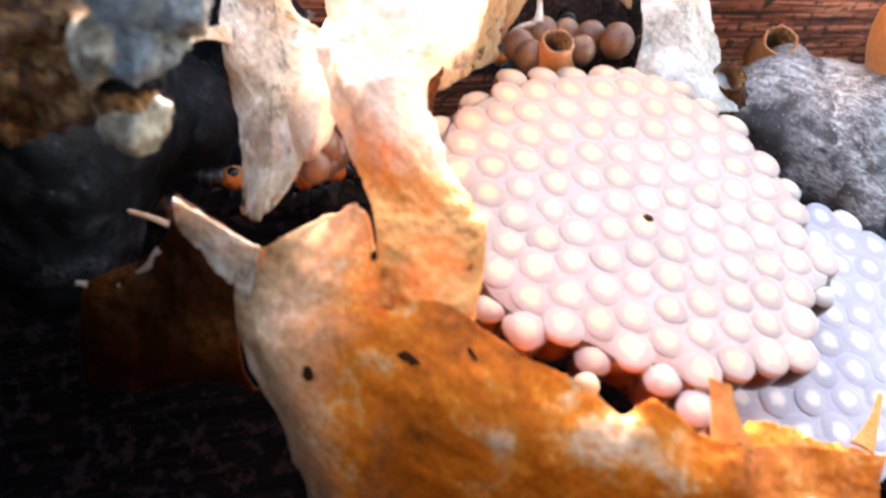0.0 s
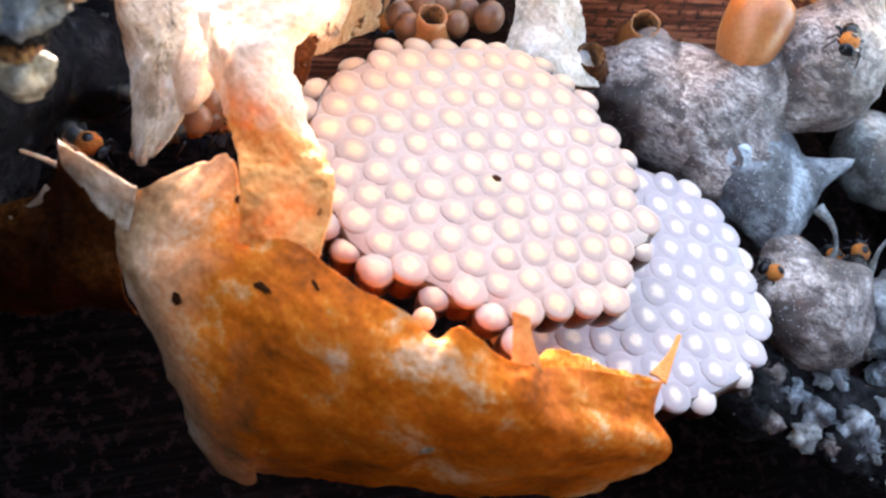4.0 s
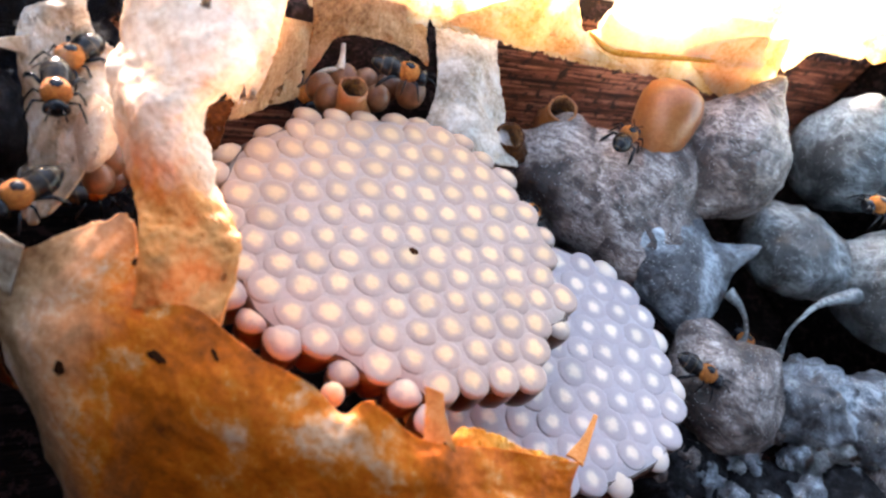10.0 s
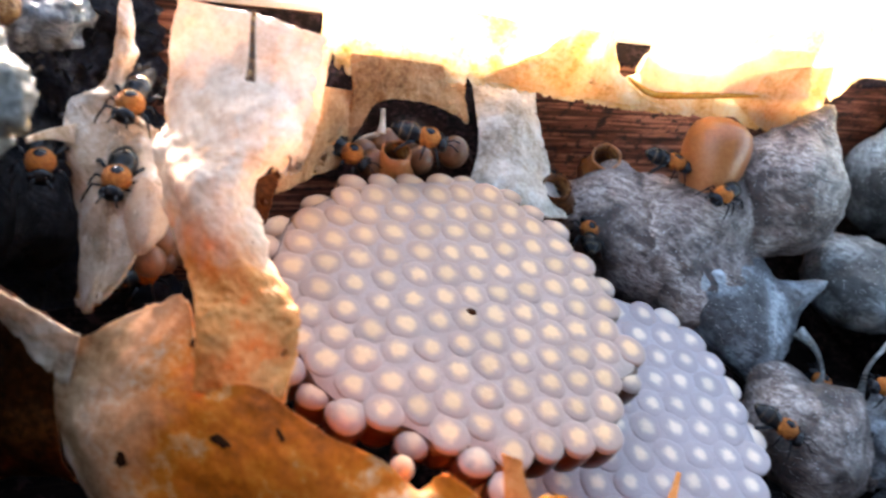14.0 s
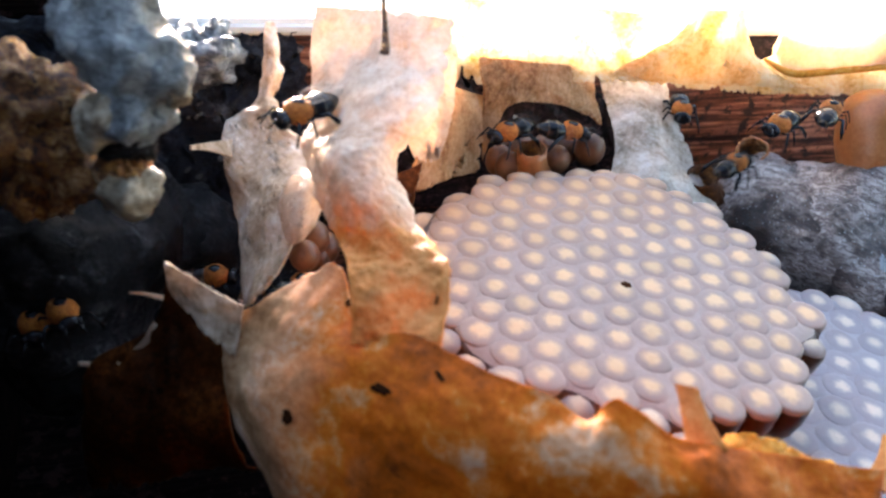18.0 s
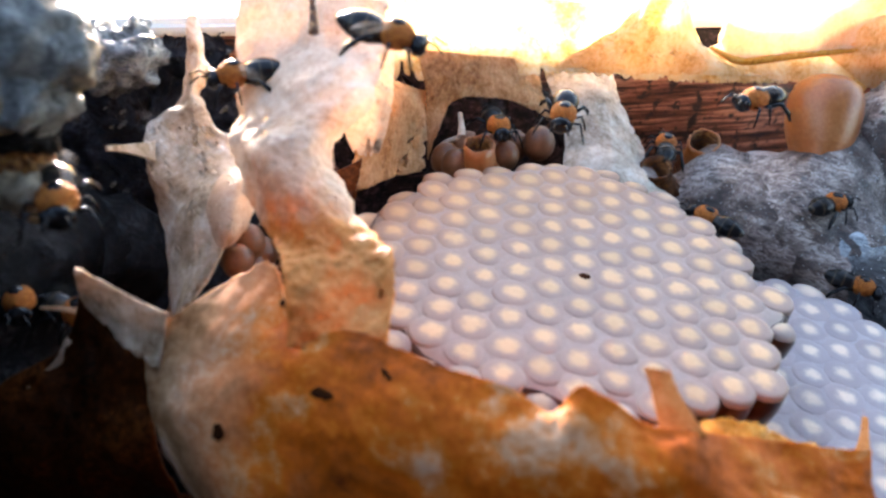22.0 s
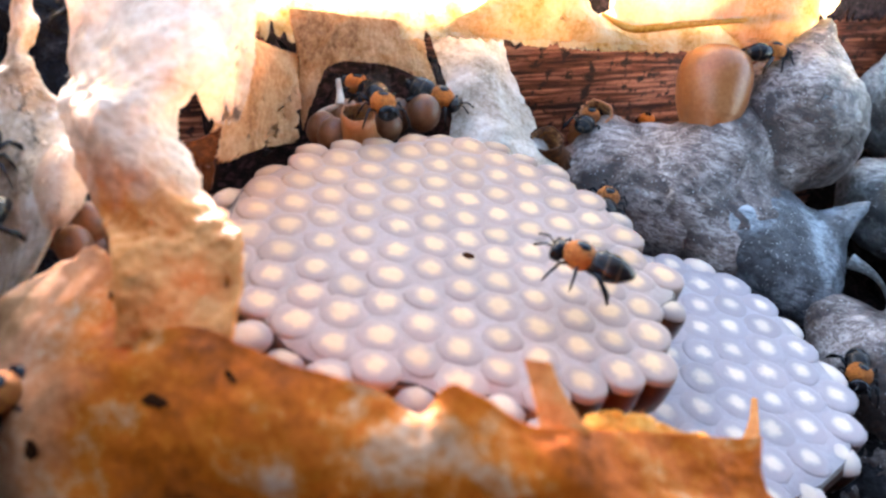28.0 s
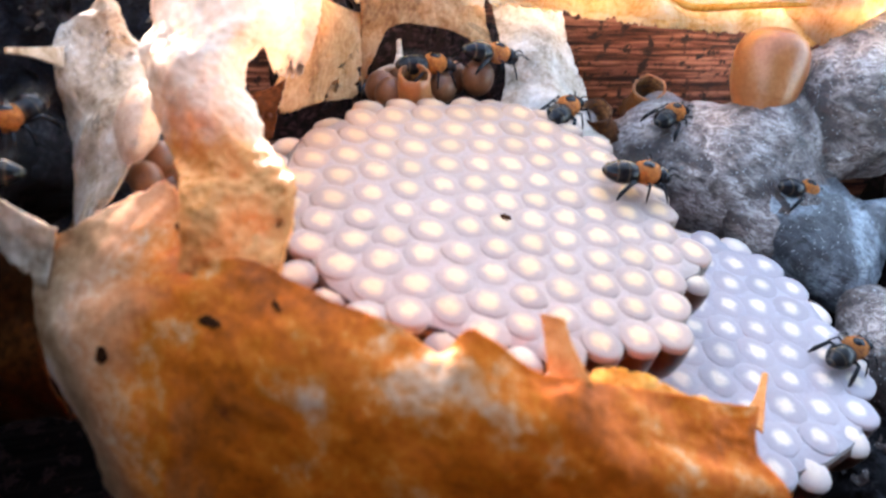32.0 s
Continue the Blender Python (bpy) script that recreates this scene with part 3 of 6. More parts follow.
lower = comb(LOWER_EDGE, -1.70, (0.525, 0.303), (0.0, 0.606), (0.00, 0.21), "lower disc of capped brood cells beneath the upper comb, sky light put into their pale colour", 2, (SKYCAP, SKYRIM, SKYFILM), 0.08)

# ---- wax sheets of the envelope ----
COLUMN_A = [(-5.52, 0.06, 2.68), (-4.95, 0.22, 2.76), (-4.35, 0.36, 2.86), (-3.86, 0.39, 2.88), (-3.48, 0.48, 2.95)]
COLUMN_B = [(-5.33, -0.29, 1.96), (-4.68, -0.40, 2.17), (-4.06, -0.45, 2.35), (-3.64, -0.32, 2.41), (-3.25, -0.13, 2.40)]
COLUMN_C = [(-5.00, -0.90, 1.47), (-4.20, -1.32, 1.88), (-3.64, -1.39, 2.08), (-3.29, -1.18, 2.09), (-3.11, -0.77, 2.00)]
COLUMN_D = [(-4.83, -1.36, 1.23), (-4.00, -2.02, 1.66), (-3.56, -2.05, 1.81), (-3.30, -1.79, 1.76), (-3.20, -1.41, 1.66)]
COLUMN_E = [(-4.22, -1.87, 0.93), (-3.57, -2.35, 1.43), (-3.17, -2.39, 1.59), (-2.94, -2.16, 1.54), (-2.82, -1.85, 1.32)]
COLUMN_H = [(-3.22, -2.80, 1.08), (-2.80, -2.86, 1.36), (-2.46, -2.80, 1.46), (-2.14, -2.74, 1.50), (-1.86, -2.72, 1.50)]
COLUMN_I = [(-2.88, -3.24, 1.16), (-2.52, -3.16, 1.30), (-2.17, -3.06, 1.40), (-1.87, -3.00, 1.47), (-1.68, -3.04, 1.50)]
COLUMN_J = [(-2.60, -3.61, 1.01), (-2.22, -3.57, 1.06), (-1.93, -3.50, 1.13), (-1.67, -3.45, 1.21), (-1.53, -3.44, 1.31)]
COLUMN_K = [(-2.39, -3.90, 0.79), (-2.03, -3.90, 0.88), (-1.73, -3.87, 0.92), (-1.50, -3.84, 0.99), (-1.36, -3.74, 1.09)]
COLUMN = [COLUMN_A, COLUMN_B, COLUMN_C, COLUMN_D, COLUMN_E, COLUMN_H, COLUMN_I, COLUMN_J, COLUMN_K]
COLFLAP = [
    [(-4.28, 0.58, 2.17), (-3.99, 0.88, 2.22), (-3.69, 1.27, 2.25)],
    [(-4.05, 0.17, 1.62), (-3.70, 0.36, 1.64), (-3.37, 0.62, 1.62)],
    [(-3.78, -0.15, 1.27), (-3.47, 0.02, 1.29), (-3.25, 0.20, 1.22)],
    [(-3.48, -0.38, 1.06), (-3.29, -0.32, 1.03), (-3.18, -0.14, 1.03)],
]
COLBACK = [
    [(-4.28, -0.38, 0.54), (-3.85, -0.16, 0.52), (-3.54, 0.13, 0.71)],
    [(-4.01, -0.52, 0.32), (-3.73, -0.36, 0.33), (-3.47, -0.17, 0.41)],
    [(-3.74, -0.83, -0.08), (-3.49, -0.64, -0.01), (-3.37, -0.48, 0.11)],
]
PANEL = [
    [(-3.93, 0.96, 1.72), (-3.83, 1.71, 1.24), (-3.65, 2.66, 0.72), (-3.49, 3.19, 0.41)],
    [(-3.77, 0.56, 1.25), (-3.65, 1.33, 0.88), (-3.53, 2.24, 0.41), (-3.40, 2.88, 0.12)],
    [(-3.70, 0.23, 0.73), (-3.58, 0.86, 0.43), (-3.48, 1.62, 0.13), (-3.38, 2.36, -0.14)],
    [(-3.66, -0.13, 0.19), (-3.54, 0.24, 0.08), (-3.42, 0.87, -0.02), (-3.27, 1.93, -0.38)],
]
HANG = [
    [(-3.79, 2.60, 1.47), (-3.41, 3.19, 1.31), (-2.99, 3.76, 1.15), (-2.53, 4.29, 1.02), (-2.14, 4.70, 0.72)],
    [(-3.62, 2.49, 0.92), (-3.26, 3.06, 0.93), (-2.83, 3.64, 0.84), (-2.38, 4.16, 0.68), (-1.97, 4.58, 0.40)],
    [(-3.38, 2.49, -0.47), (-3.21, 2.91, 0.51), (-2.74, 3.52, 0.51), (-2.27, 4.06, 0.29), (-1.74, 4.58, -0.14)],
]
TORN_A = [(-4.59, 2.90, 2.17), (-3.93, 3.48, 2.15), (-3.22, 4.09, 2.09), (-2.13, 4.91, 2.05), (-1.05, 5.71, 1.96), (-0.32, 6.35, 1.94), (0.01, 6.64, 1.82), (0.44, 6.87, 1.16), (0.77, 7.03, 1.14), (0.79, 7.18, 1.73), (1.90, 8.14, 1.81), (3.27, 9.34, 2.70), (4.56, 10.46, 3.03), (5.81, 11.54, 3.35), (7.43, 12.95, 3.42)]
TORN_B = [(-4.52, 2.83, 1.48), (-3.83, 3.43, 1.40), (-3.02, 4.13, 1.31), (-1.96, 4.79, 1.35), (-0.84, 5.63, 1.18), (-0.07, 6.23, 1.14), (0.24, 6.44, 1.12), (0.53, 6.68, 1.02), (0.83, 6.95, 0.98), (1.06, 7.08, 1.06), (2.20, 8.01, 0.99), (3.71, 9.18, 1.81), (4.47, 9.84, 2.48), (5.90, 11.22, 2.57), (8.15, 13.18, 2.72)]
TORN_C = [(-4.45, 2.76, 1.02), (-3.75, 3.37, 0.93), (-2.83, 4.04, 0.97), (-1.85, 4.62, 1.04), (-0.73, 5.46, 0.88), (0.04, 6.06, 0.82), (0.36, 6.28, 0.80), (0.64, 6.52, 0.77), (0.95, 6.79, 0.74), (1.25, 6.99, 0.74), (2.31, 7.84, 0.70), (4.08, 9.25, 0.93), (4.74, 9.95, 1.77), (6.10, 11.26, 1.98), (8.92, 13.71, 1.99)]
TORN_D = [(-4.39, 2.68, 0.73), (-3.69, 3.29, 0.66), (-2.68, 4.03, 0.70), (-1.76, 4.43, 0.90), (-0.67, 5.38, 0.74), (0.09, 5.98, 0.68), (0.41, 6.19, 0.66), (0.72, 6.45, 0.63), (1.02, 6.72, 0.60), (1.36, 6.94, 0.61), (2.41, 7.79, 0.58), (4.57, 9.53, 0.36), (5.05, 10.08, 1.20), (5.96, 11.01, 1.96), (9.58, 14.15, 1.36)]
TORN = [TORN_A, TORN_B, TORN_C, TORN_D]
GREYCOL = [
    [(-2.57, 5.85, 0.74), (-1.78, 5.94, 0.88), (-1.26, 6.72, 0.74)],
    [(-2.22, 5.49, 0.35), (-1.53, 5.49, 0.50), (-0.98, 6.30, 0.31)],
    [(-1.89, 5.11, 0.08), (-1.28, 5.05, 0.27), (-0.71, 5.87, 0.05)],
    [(-1.55, 4.62, -0.12), (-0.89, 4.59, 0.07), (-0.30, 5.43, -0.25)],
    [(-1.30, 4.03, -0.26), (-0.52, 4.11, -0.13), (0.12, 5.00, -0.54)],
    [(-1.20, 3.46, -0.48), (-0.18, 3.75, -0.36), (0.57, 4.74, -0.77)],
    [(-1.13, 3.00, -0.71), (0.05, 3.42, -0.59), (0.88, 4.47, -0.94)],
]
COWL_A = [(-6.61, 0.30, 2.01), (-6.58, 0.33, 2.03), (-6.54, 0.36, 2.03), (-6.50, 0.38, 2.02)]
COWL_B = [(-6.50, 0.02, 1.65), (-6.38, 0.01, 1.71), (-6.30, 0.07, 1.71), (-6.29, 0.17, 1.63)]
COWL_C = [(-6.46, -0.09, 1.42), (-6.25, -0.14, 1.54), (-6.16, -0.07, 1.54), (-6.18, 0.11, 1.41)]
COWL_D = [(-6.42, -0.20, 1.22), (-6.22, -0.26, 1.33), (-6.12, -0.19, 1.33), (-6.15, -0.01, 1.20)]
COWL_E = [(-6.37, -0.27, 1.06), (-6.20, -0.35, 1.17), (-6.14, -0.32, 1.16), (-6.12, -0.21, 1.08)]
COWL_F = [(-6.46, -0.35, 0.84), (-6.19, -0.45, 1.02), (-6.03, -0.46, 1.04), (-5.94, -0.34, 0.92)]
COWL_G = [(-6.71, -0.56, 0.64), (-6.33, -0.64, 0.90), (-5.93, -0.59, 0.96), (-5.71, -0.42, 0.78)]
COWL_H = [(-6.53, -1.00, 0.49), (-6.15, -0.90, 0.60), (-5.72, -0.79, 0.68), (-4.97, -0.45, 0.64)]
COWL_I = [(-6.25, -1.28, 0.24), (-5.79, -1.26, 0.36), (-5.29, -1.23, 0.49), (-4.55, -1.01, 0.68)]
COWL_J = [(-5.95, -1.50, -0.27), (-5.44, -1.73, 0.07), (-5.11, -1.72, 0.31), (-4.45, -1.49, 0.55)]
COWL_K = [(-5.50, -1.94, -0.57), (-5.10, -2.12, -0.25), (-4.85, -2.17, -0.02), (-4.42, -2.05, 0.26)]
COWL_L = [(-5.02, -2.67, -0.93), (-4.74, -2.85, -0.69), (-4.56, -2.95, -0.46), (-4.48, -2.89, -0.31)]
COWL = [COWL_A, COWL_B, COWL_C, COWL_D, COWL_E, COWL_F, COWL_G, COWL_H, COWL_I, COWL_J, COWL_K, COWL_L]
HORN = [
    [(-6.25, -2.04, 1.07), (-6.37, -1.49, 0.80), (-6.31, -1.04, 0.66)],
    [(-6.22, -2.07, 1.02), (-6.32, -1.56, 0.70), (-6.20, -1.20, 0.43)],
]
LEAF = [
    [(-4.97, -1.35, 0.71), (-4.69, -1.48, 0.85), (-4.44, -1.49, 0.81), (-4.39, -1.35, 0.59)],
    [(-4.95, -1.67, 0.50), (-4.62, -1.86, 0.70), (-4.39, -1.85, 0.69), (-4.31, -1.69, 0.48)],
    [(-4.74, -1.95, 0.36), (-4.47, -2.11, 0.47), (-4.31, -2.10, 0.53), (-4.27, -1.88, 0.41)],
    [(-4.47, -2.20, 0.23), (-4.36, -2.25, 0.26), (-4.32, -2.19, 0.29), (-4.35, -2.05, 0.29)],
]
LEFT = [
    [(-5.02, -3.94, 0.82), (-4.78, -3.92, 0.64), (-4.52, -3.83, 0.51), (-4.09, -3.78, 0.40)],
    [(-5.18, -4.19, -0.14), (-4.91, -4.06, 0.04), (-4.54, -3.95, 0.15), (-4.12, -3.93, 0.16)],
    [(-5.84, -4.71, -0.80), (-5.15, -4.51, -0.64), (-4.55, -4.34, -0.54), (-3.96, -4.23, -0.29)],
    [(-5.74, -5.06, -1.47), (-4.99, -4.91, -1.37), (-4.32, -4.70, -1.15), (-3.70, -4.55, -0.90)],
    [(-5.79, -5.30, -3.03), (-5.05, -4.94, -2.77), (-4.40, -4.48, -2.40), (-3.50, -4.35, -1.96)],
]
CURL = [
    [(-5.96, -4.78, -0.75), (-5.55, -4.59, -0.68), (-5.31, -4.36, -0.44), (-5.19, -4.17, -0.11)],
    [(-5.93, -4.81, -0.79), (-5.49, -4.62, -0.74), (-5.22, -4.35, -0.50), (-5.10, -4.13, -0.15)],
]
THIN = [
    [(-5.77, -3.93, -0.06), (-5.42, -3.93, 0.09), (-4.97, -3.90, 0.21)],
    [(-5.76, -3.95, -0.09), (-5.40, -3.96, 0.05), (-4.95, -3.97, 0.15)],
]
STRIP = [
    [(1.00, -3.11, 1.46), (1.12, -3.10, 1.49), (1.24, -3.09, 1.50)],
    [(1.13, -3.29, 1.35), (1.25, -3.28, 1.38), (1.39, -3.27, 1.41)],
    [(1.32, -3.62, 1.20), (1.49, -3.62, 1.22), (1.71, -3.56, 1.31)],
]
SPIKE = [
    [(3.77, -0.71, -0.22), (3.80, -0.71, -0.20), (3.83, -0.72, -0.20)],
    [(3.72, -1.15, -0.26), (3.78, -1.16, -0.24), (3.84, -1.17, -0.22)],
    [(3.58, -1.58, -0.33), (3.72, -1.60, -0.28), (3.86, -1.64, -0.26)],
]
GILT = [
    [(1.70, -3.01, 0.94), (1.86, -2.92, 0.99), (2.17, -2.81, 0.96), (2.52, -2.69, 0.81), (2.94, -2.42, 0.65), (3.38, -2.18, 0.48)],
    [(1.66, -3.19, 0.89), (1.88, -3.12, 0.93), (2.20, -3.04, 0.88), (2.59, -2.82, 0.77), (2.96, -2.55, 0.66), (3.31, -2.28, 0.49)],
    [(1.66, -3.35, 0.81), (1.92, -3.33, 0.81), (2.25, -3.28, 0.72), (2.69, -2.95, 0.67), (3.01, -2.63, 0.60), (3.26, -2.35, 0.47)],
]
HOOK = [
    [(-4.94, -4.05, 0.97), (-4.69, -3.98, 0.83), (-4.36, -3.92, 0.69), (-3.96, -3.88, 0.60)],
    [(-4.90, -4.09, 0.75), (-4.61, -4.11, 0.58), (-4.28, -4.11, 0.42), (-3.88, -4.07, 0.32)],
    [(-4.86, -4.16, 0.44), (-4.52, -4.22, 0.29), (-4.18, -4.26, 0.17), (-3.82, -4.26, 0.08)],
]
WALLSHADE = [
    [(-5.83, 3.47, 0.45), (-4.44, 4.67, 0.45), (-3.26, 5.70, 0.30), (-2.42, 6.43, -0.30), (-1.74, 7.02, -0.90)],
    [(-5.77, 3.46, -1.65), (-4.33, 4.69, -1.67), (-3.10, 5.76, -1.76), (-2.25, 6.50, -1.83), (-1.51, 7.17, -1.97)],
    [(-5.69, 3.51, -3.14), (-4.15, 4.82, -3.30), (-2.84, 5.96, -3.44), (-1.92, 6.76, -3.55), (-1.09, 7.51, -3.66)],
]
FRONT_A = [(-4.18, -3.95, 0.33), (-3.79, -3.54, 0.56), (-3.43, -3.09, 0.88), (-3.11, -2.98, 0.96), (-2.38, -3.76, 0.88), (-1.79, -3.67, 1.14), (-0.83, -3.83, 1.26), (-0.10, -3.82, 1.28), (0.36, -3.92, 1.29), (0.52, -3.76, 1.58), (1.09, -3.71, 1.36), (1.55, -3.56, 1.29), (2.13, -3.07, 1.03), (3.01, -2.56, 0.80), (3.38, -2.32, 0.73)]
FRONT_B = [(-3.84, -4.42, -0.35), (-3.39, -4.56, -0.03), (-2.86, -4.63, 0.17), (-2.47, -4.53, 0.32), (-2.04, -4.53, 0.41), (-1.35, -4.52, 0.57), (-0.53, -4.48, 0.79), (0.09, -4.40, 0.96), (0.49, -4.38, 1.03), (0.80, -4.31, 1.09), (1.28, -4.18, 1.10), (1.73, -3.95, 1.10), (2.31, -3.45, 0.85), (3.00, -3.03, 0.62), (3.49, -2.74, 0.51)]
FRONT_C = [(-2.68, -4.99, -1.31), (-2.27, -5.20, -1.14), (-1.84, -5.34, -1.04), (-1.37, -5.27, -0.97), (-0.95, -5.14, -0.85), (-0.46, -4.99, -0.70), (0.20, -4.79, -0.39), (0.74, -4.63, -0.17), (1.11, -4.45, -0.04), (1.52, -4.34, 0.09), (2.00, -4.16, 0.18), (2.48, -3.89, 0.22), (3.05, -3.56, 0.24), (3.60, -3.21, 0.18), (4.04, -2.90, 0.06)]
FRONT_D = [(-2.18, -4.99, -3.51), (-1.77, -5.20, -3.34), (-1.34, -5.34, -3.24), (-0.87, -5.27, -3.17), (-0.95, -5.14, -3.05), (-0.46, -4.99, -2.90), (0.20, -4.79, -2.59), (0.74, -4.63, -2.37), (1.11, -4.45, -2.24), (1.52, -4.34, -2.11), (2.00, -4.16, -2.02), (2.48, -3.89, -1.98), (3.05, -3.56, -1.96), (3.60, -3.21, -2.02), (4.04, -2.90, -2.14)]
FRONT = [FRONT_A, FRONT_B, FRONT_C, FRONT_D]
CUP = [
    [(0.66, 7.07, 2.27), (1.03, 6.99, 2.38), (1.71, 7.45, 2.40), (2.73, 8.33, 2.38), (4.04, 9.47, 2.36)],
    [(0.79, 7.11, 1.75), (1.18, 6.99, 1.77), (1.93, 7.51, 1.79), (2.94, 8.38, 1.86), (4.28, 9.55, 1.82)],
    [(0.79, 6.98, 1.37), (1.29, 7.02, 1.28), (2.00, 7.50, 1.31), (2.92, 8.30, 1.38), (4.44, 9.62, 1.48)],
    [(0.57, 6.73, 1.20), (1.20, 6.87, 1.10), (1.94, 7.39, 1.17), (2.96, 8.27, 1.26), (4.48, 9.59, 1.38)],
]
FOLD = [
    [(-0.81, 5.79, 2.20), (-0.55, 5.49, 2.34), (-0.28, 5.66, 2.35), (-0.04, 6.46, 2.18)],
    [(-1.02, 5.47, 1.62), (-0.59, 5.32, 1.88), (-0.14, 5.58, 1.90), (0.33, 6.58, 1.42)],
    [(-1.62, 4.82, 1.21), (-0.86, 5.08, 1.31), (0.11, 5.72, 1.33), (1.10, 6.91, 0.92)],
    [(-1.93, 4.44, 0.92), (-0.87, 5.10, 0.90), (0.35, 6.01, 0.88), (1.78, 7.31, 0.74)],
]
CRUST = [
    [(-12.52, -2.38, 1.41), (-10.30, -0.44, 1.29), (-8.95, 0.73, 0.97), (-8.06, 1.50, 1.01), (-7.21, 2.24, 1.10)],
    [(-12.76, -2.71, 0.06), (-10.36, -0.72, -0.00), (-8.96, 0.57, -0.09), (-8.04, 1.37, -0.14), (-7.06, 2.28, -0.09)],
    [(-13.11, -3.05, -1.49), (-10.55, -0.95, -1.65), (-8.95, 0.30, -1.72), (-7.98, 1.15, -1.80), (-6.90, 2.36, -2.05)],
    [(-13.50, -3.51, -3.46), (-10.78, -1.28, -3.78), (-9.07, 0.07, -3.95), (-7.93, 1.06, -4.12), (-6.38, 2.54, -4.45)],
    [(-14.43, -4.59, -8.10), (-11.35, -2.04, -8.89), (-9.37, -0.45, -9.35), (-8.02, 0.71, -9.76), (-6.21, 2.55, -10.62)],
]
TEAL = [
    [(8.27, 12.65, 0.53), (8.62, 12.80, 1.17), (9.36, 12.97, 2.30)],
    [(8.88, 11.66, 0.19), (9.49, 11.66, 0.73), (10.27, 11.62, 1.44)],
    [(9.35, 10.74, -0.03), (9.93, 10.65, 0.34), (10.77, 10.55, 0.97)],
]
GOLDDRIP = [
    [(2.48, 8.05, 1.39), (3.09, 8.52, 1.75), (3.74, 9.08, 1.98), (4.70, 9.98, 2.10)],
    [(3.09, 8.38, 1.03), (3.64, 8.79, 1.18), (4.23, 9.30, 1.33), (4.91, 9.96, 1.54)],
    [(3.83, 8.89, 0.55), (4.27, 9.21, 0.60), (4.74, 9.62, 0.68), (5.12, 10.01, 0.97)],
    [(4.31, 9.25, 0.34), (4.62, 9.45, 0.33), (4.94, 9.73, 0.42), (5.16, 9.98, 0.64)],
]

AT_DRIP = [(-6.13, -3.2, 3.83), (-5.93, -3.36, 3.49), (-5.68, -3.48, 3.17), (-5.38, -3.42, 3.04), (-5.15, -3.43, 2.94), (-5.64, -3.85, 2.64), (-5.39, -3.72, 2.67), (-5.51, -3.84, 2.31), (-5.5, -3.93, 2.02), (-5.39, -4.0, 1.83)]
AT_EGG = [(3.28, 6.77, -0.46), (2.98, 7.76, 0.97)]
AT_TUBE = [(1.22, 7.22, -1.45), (1.11, 6.85, -0.72)]
AT_BROKEN = [(0.45, 4.75, -0.95), (0.38, 4.55, -0.42)]
AT_AMBER = [(-7.18, -3.81, 2.19), (-6.86, -3.73, 2.03), (-6.54, -3.74, 1.79), (-6.98, -4.06, 1.67), (-6.67, -3.94, 1.57)]
AT_DARK = [(-7.23, -3.02, -0.61), (-7.26, -3.9, -0.43), (-7.8, -2.21, -0.17), (-7.2, -1.27, -1.57), (-7.03, -4.09, -1.52)]
AT_ROCK = [(-8.3, 0.4, 0.97), (-8.07, 0.66, 1.05), (-8.04, 0.36, 0.79)]
AT_STALK = [(-4.02, -0.73, 3.58), (-3.86, -0.93, 3.24), (-3.7, -1.17, 2.98)]
AT_RIMDROP = [(-8.18, -0.37, 1.48)]
AT_STRAND1 = [(9.3, 7.2, -0.95), (8.49, 6.36, -0.97), (8.17, 5.86, -1.18), (7.99, 5.37, -1.39), (7.99, 5.03, -1.62), (8.1, 4.8, -2.0)]
AT_STRAND2 = [(6.4, 5.4, -1.5), (6.72, 5.22, -1.5), (6.95, 5.02, -1.58), (7.12, 4.75, -1.75), (7.1, 4.5, -2.0)]
AT_CELLS = [(-4.67, -1.44, -0.43), (-4.39, -1.38, -0.42), (-4.39, -1.59, -0.47), (-4.65, -1.75, -0.19), (-4.47, -1.56, -0.13), (-4.37, -1.92, -0.18)]
AT_BACKCELLS = [(-3.11, 2.65, -0.44), (-2.9, 3.15, -0.39), (-2.54, 3.4, -0.35), (-2.13, 3.54, -0.28), (-1.68, 3.51, -0.08), (-2.14, 3.04, -0.25), (-2.82, 2.4, -0.34)]
AT_ARCH = [(-3.34, 2.72, -0.43), (-3.28, 2.86, -0.29), (-3.04, 3.03, -0.17), (-2.79, 3.08, -0.18), (-2.63, 3.01, -0.31)]
AT_ARCHTOP = [(-3.0, 3.05, -0.15), (-3.09, 3.26, -0.02), (-3.21, 3.45, 0.1)]
AT_LOWTOOTH = [(0.12, -2.97, -0.07)]
AT_SLIT = [(-1.88, -4.3, 0.84), (-1.68, -4.33, 0.81)]
AT_DK = [(1.61, -3.61, 1.25)]
AT_SPOTS = [(-2.78, -4.74, 0.19), (-2.71, -4.52, 0.44), (-1.67, -4.85, -0.46), (-0.19, -4.58, 0.01), (-1.31, -4.05, 1.13), (-2.41, -3.71, 1.01), (-2.53, -3.41, 1.66)]
AT_CUPEDGE = [(0.63, 6.75, 1.25), (1.21, 6.91, 1.07), (1.94, 7.41, 1.16), (2.97, 8.3, 1.25), (4.49, 9.62, 1.37)]


def belong(child, parent):
    """Makes a thing a part of another one, where it stands."""
    child.parent = parent
    child.location = child.location - parent.location
    if "category" in child:
        del child["category"]
    return child


def envelope(name, rows, material, label, category="wax sheet", **more):
    return tagged(sheet(name, rows, material, **more), label, category)


front = envelope("envelope_sheet", FRONT, AMBER, "torn orange-brown wax envelope sheet with a pale mottled peak", nu=190, nv=100, crumple=0.07, torn=(0.03, 0, 0, 0), seed=1.0, at=(0, 0, 0))
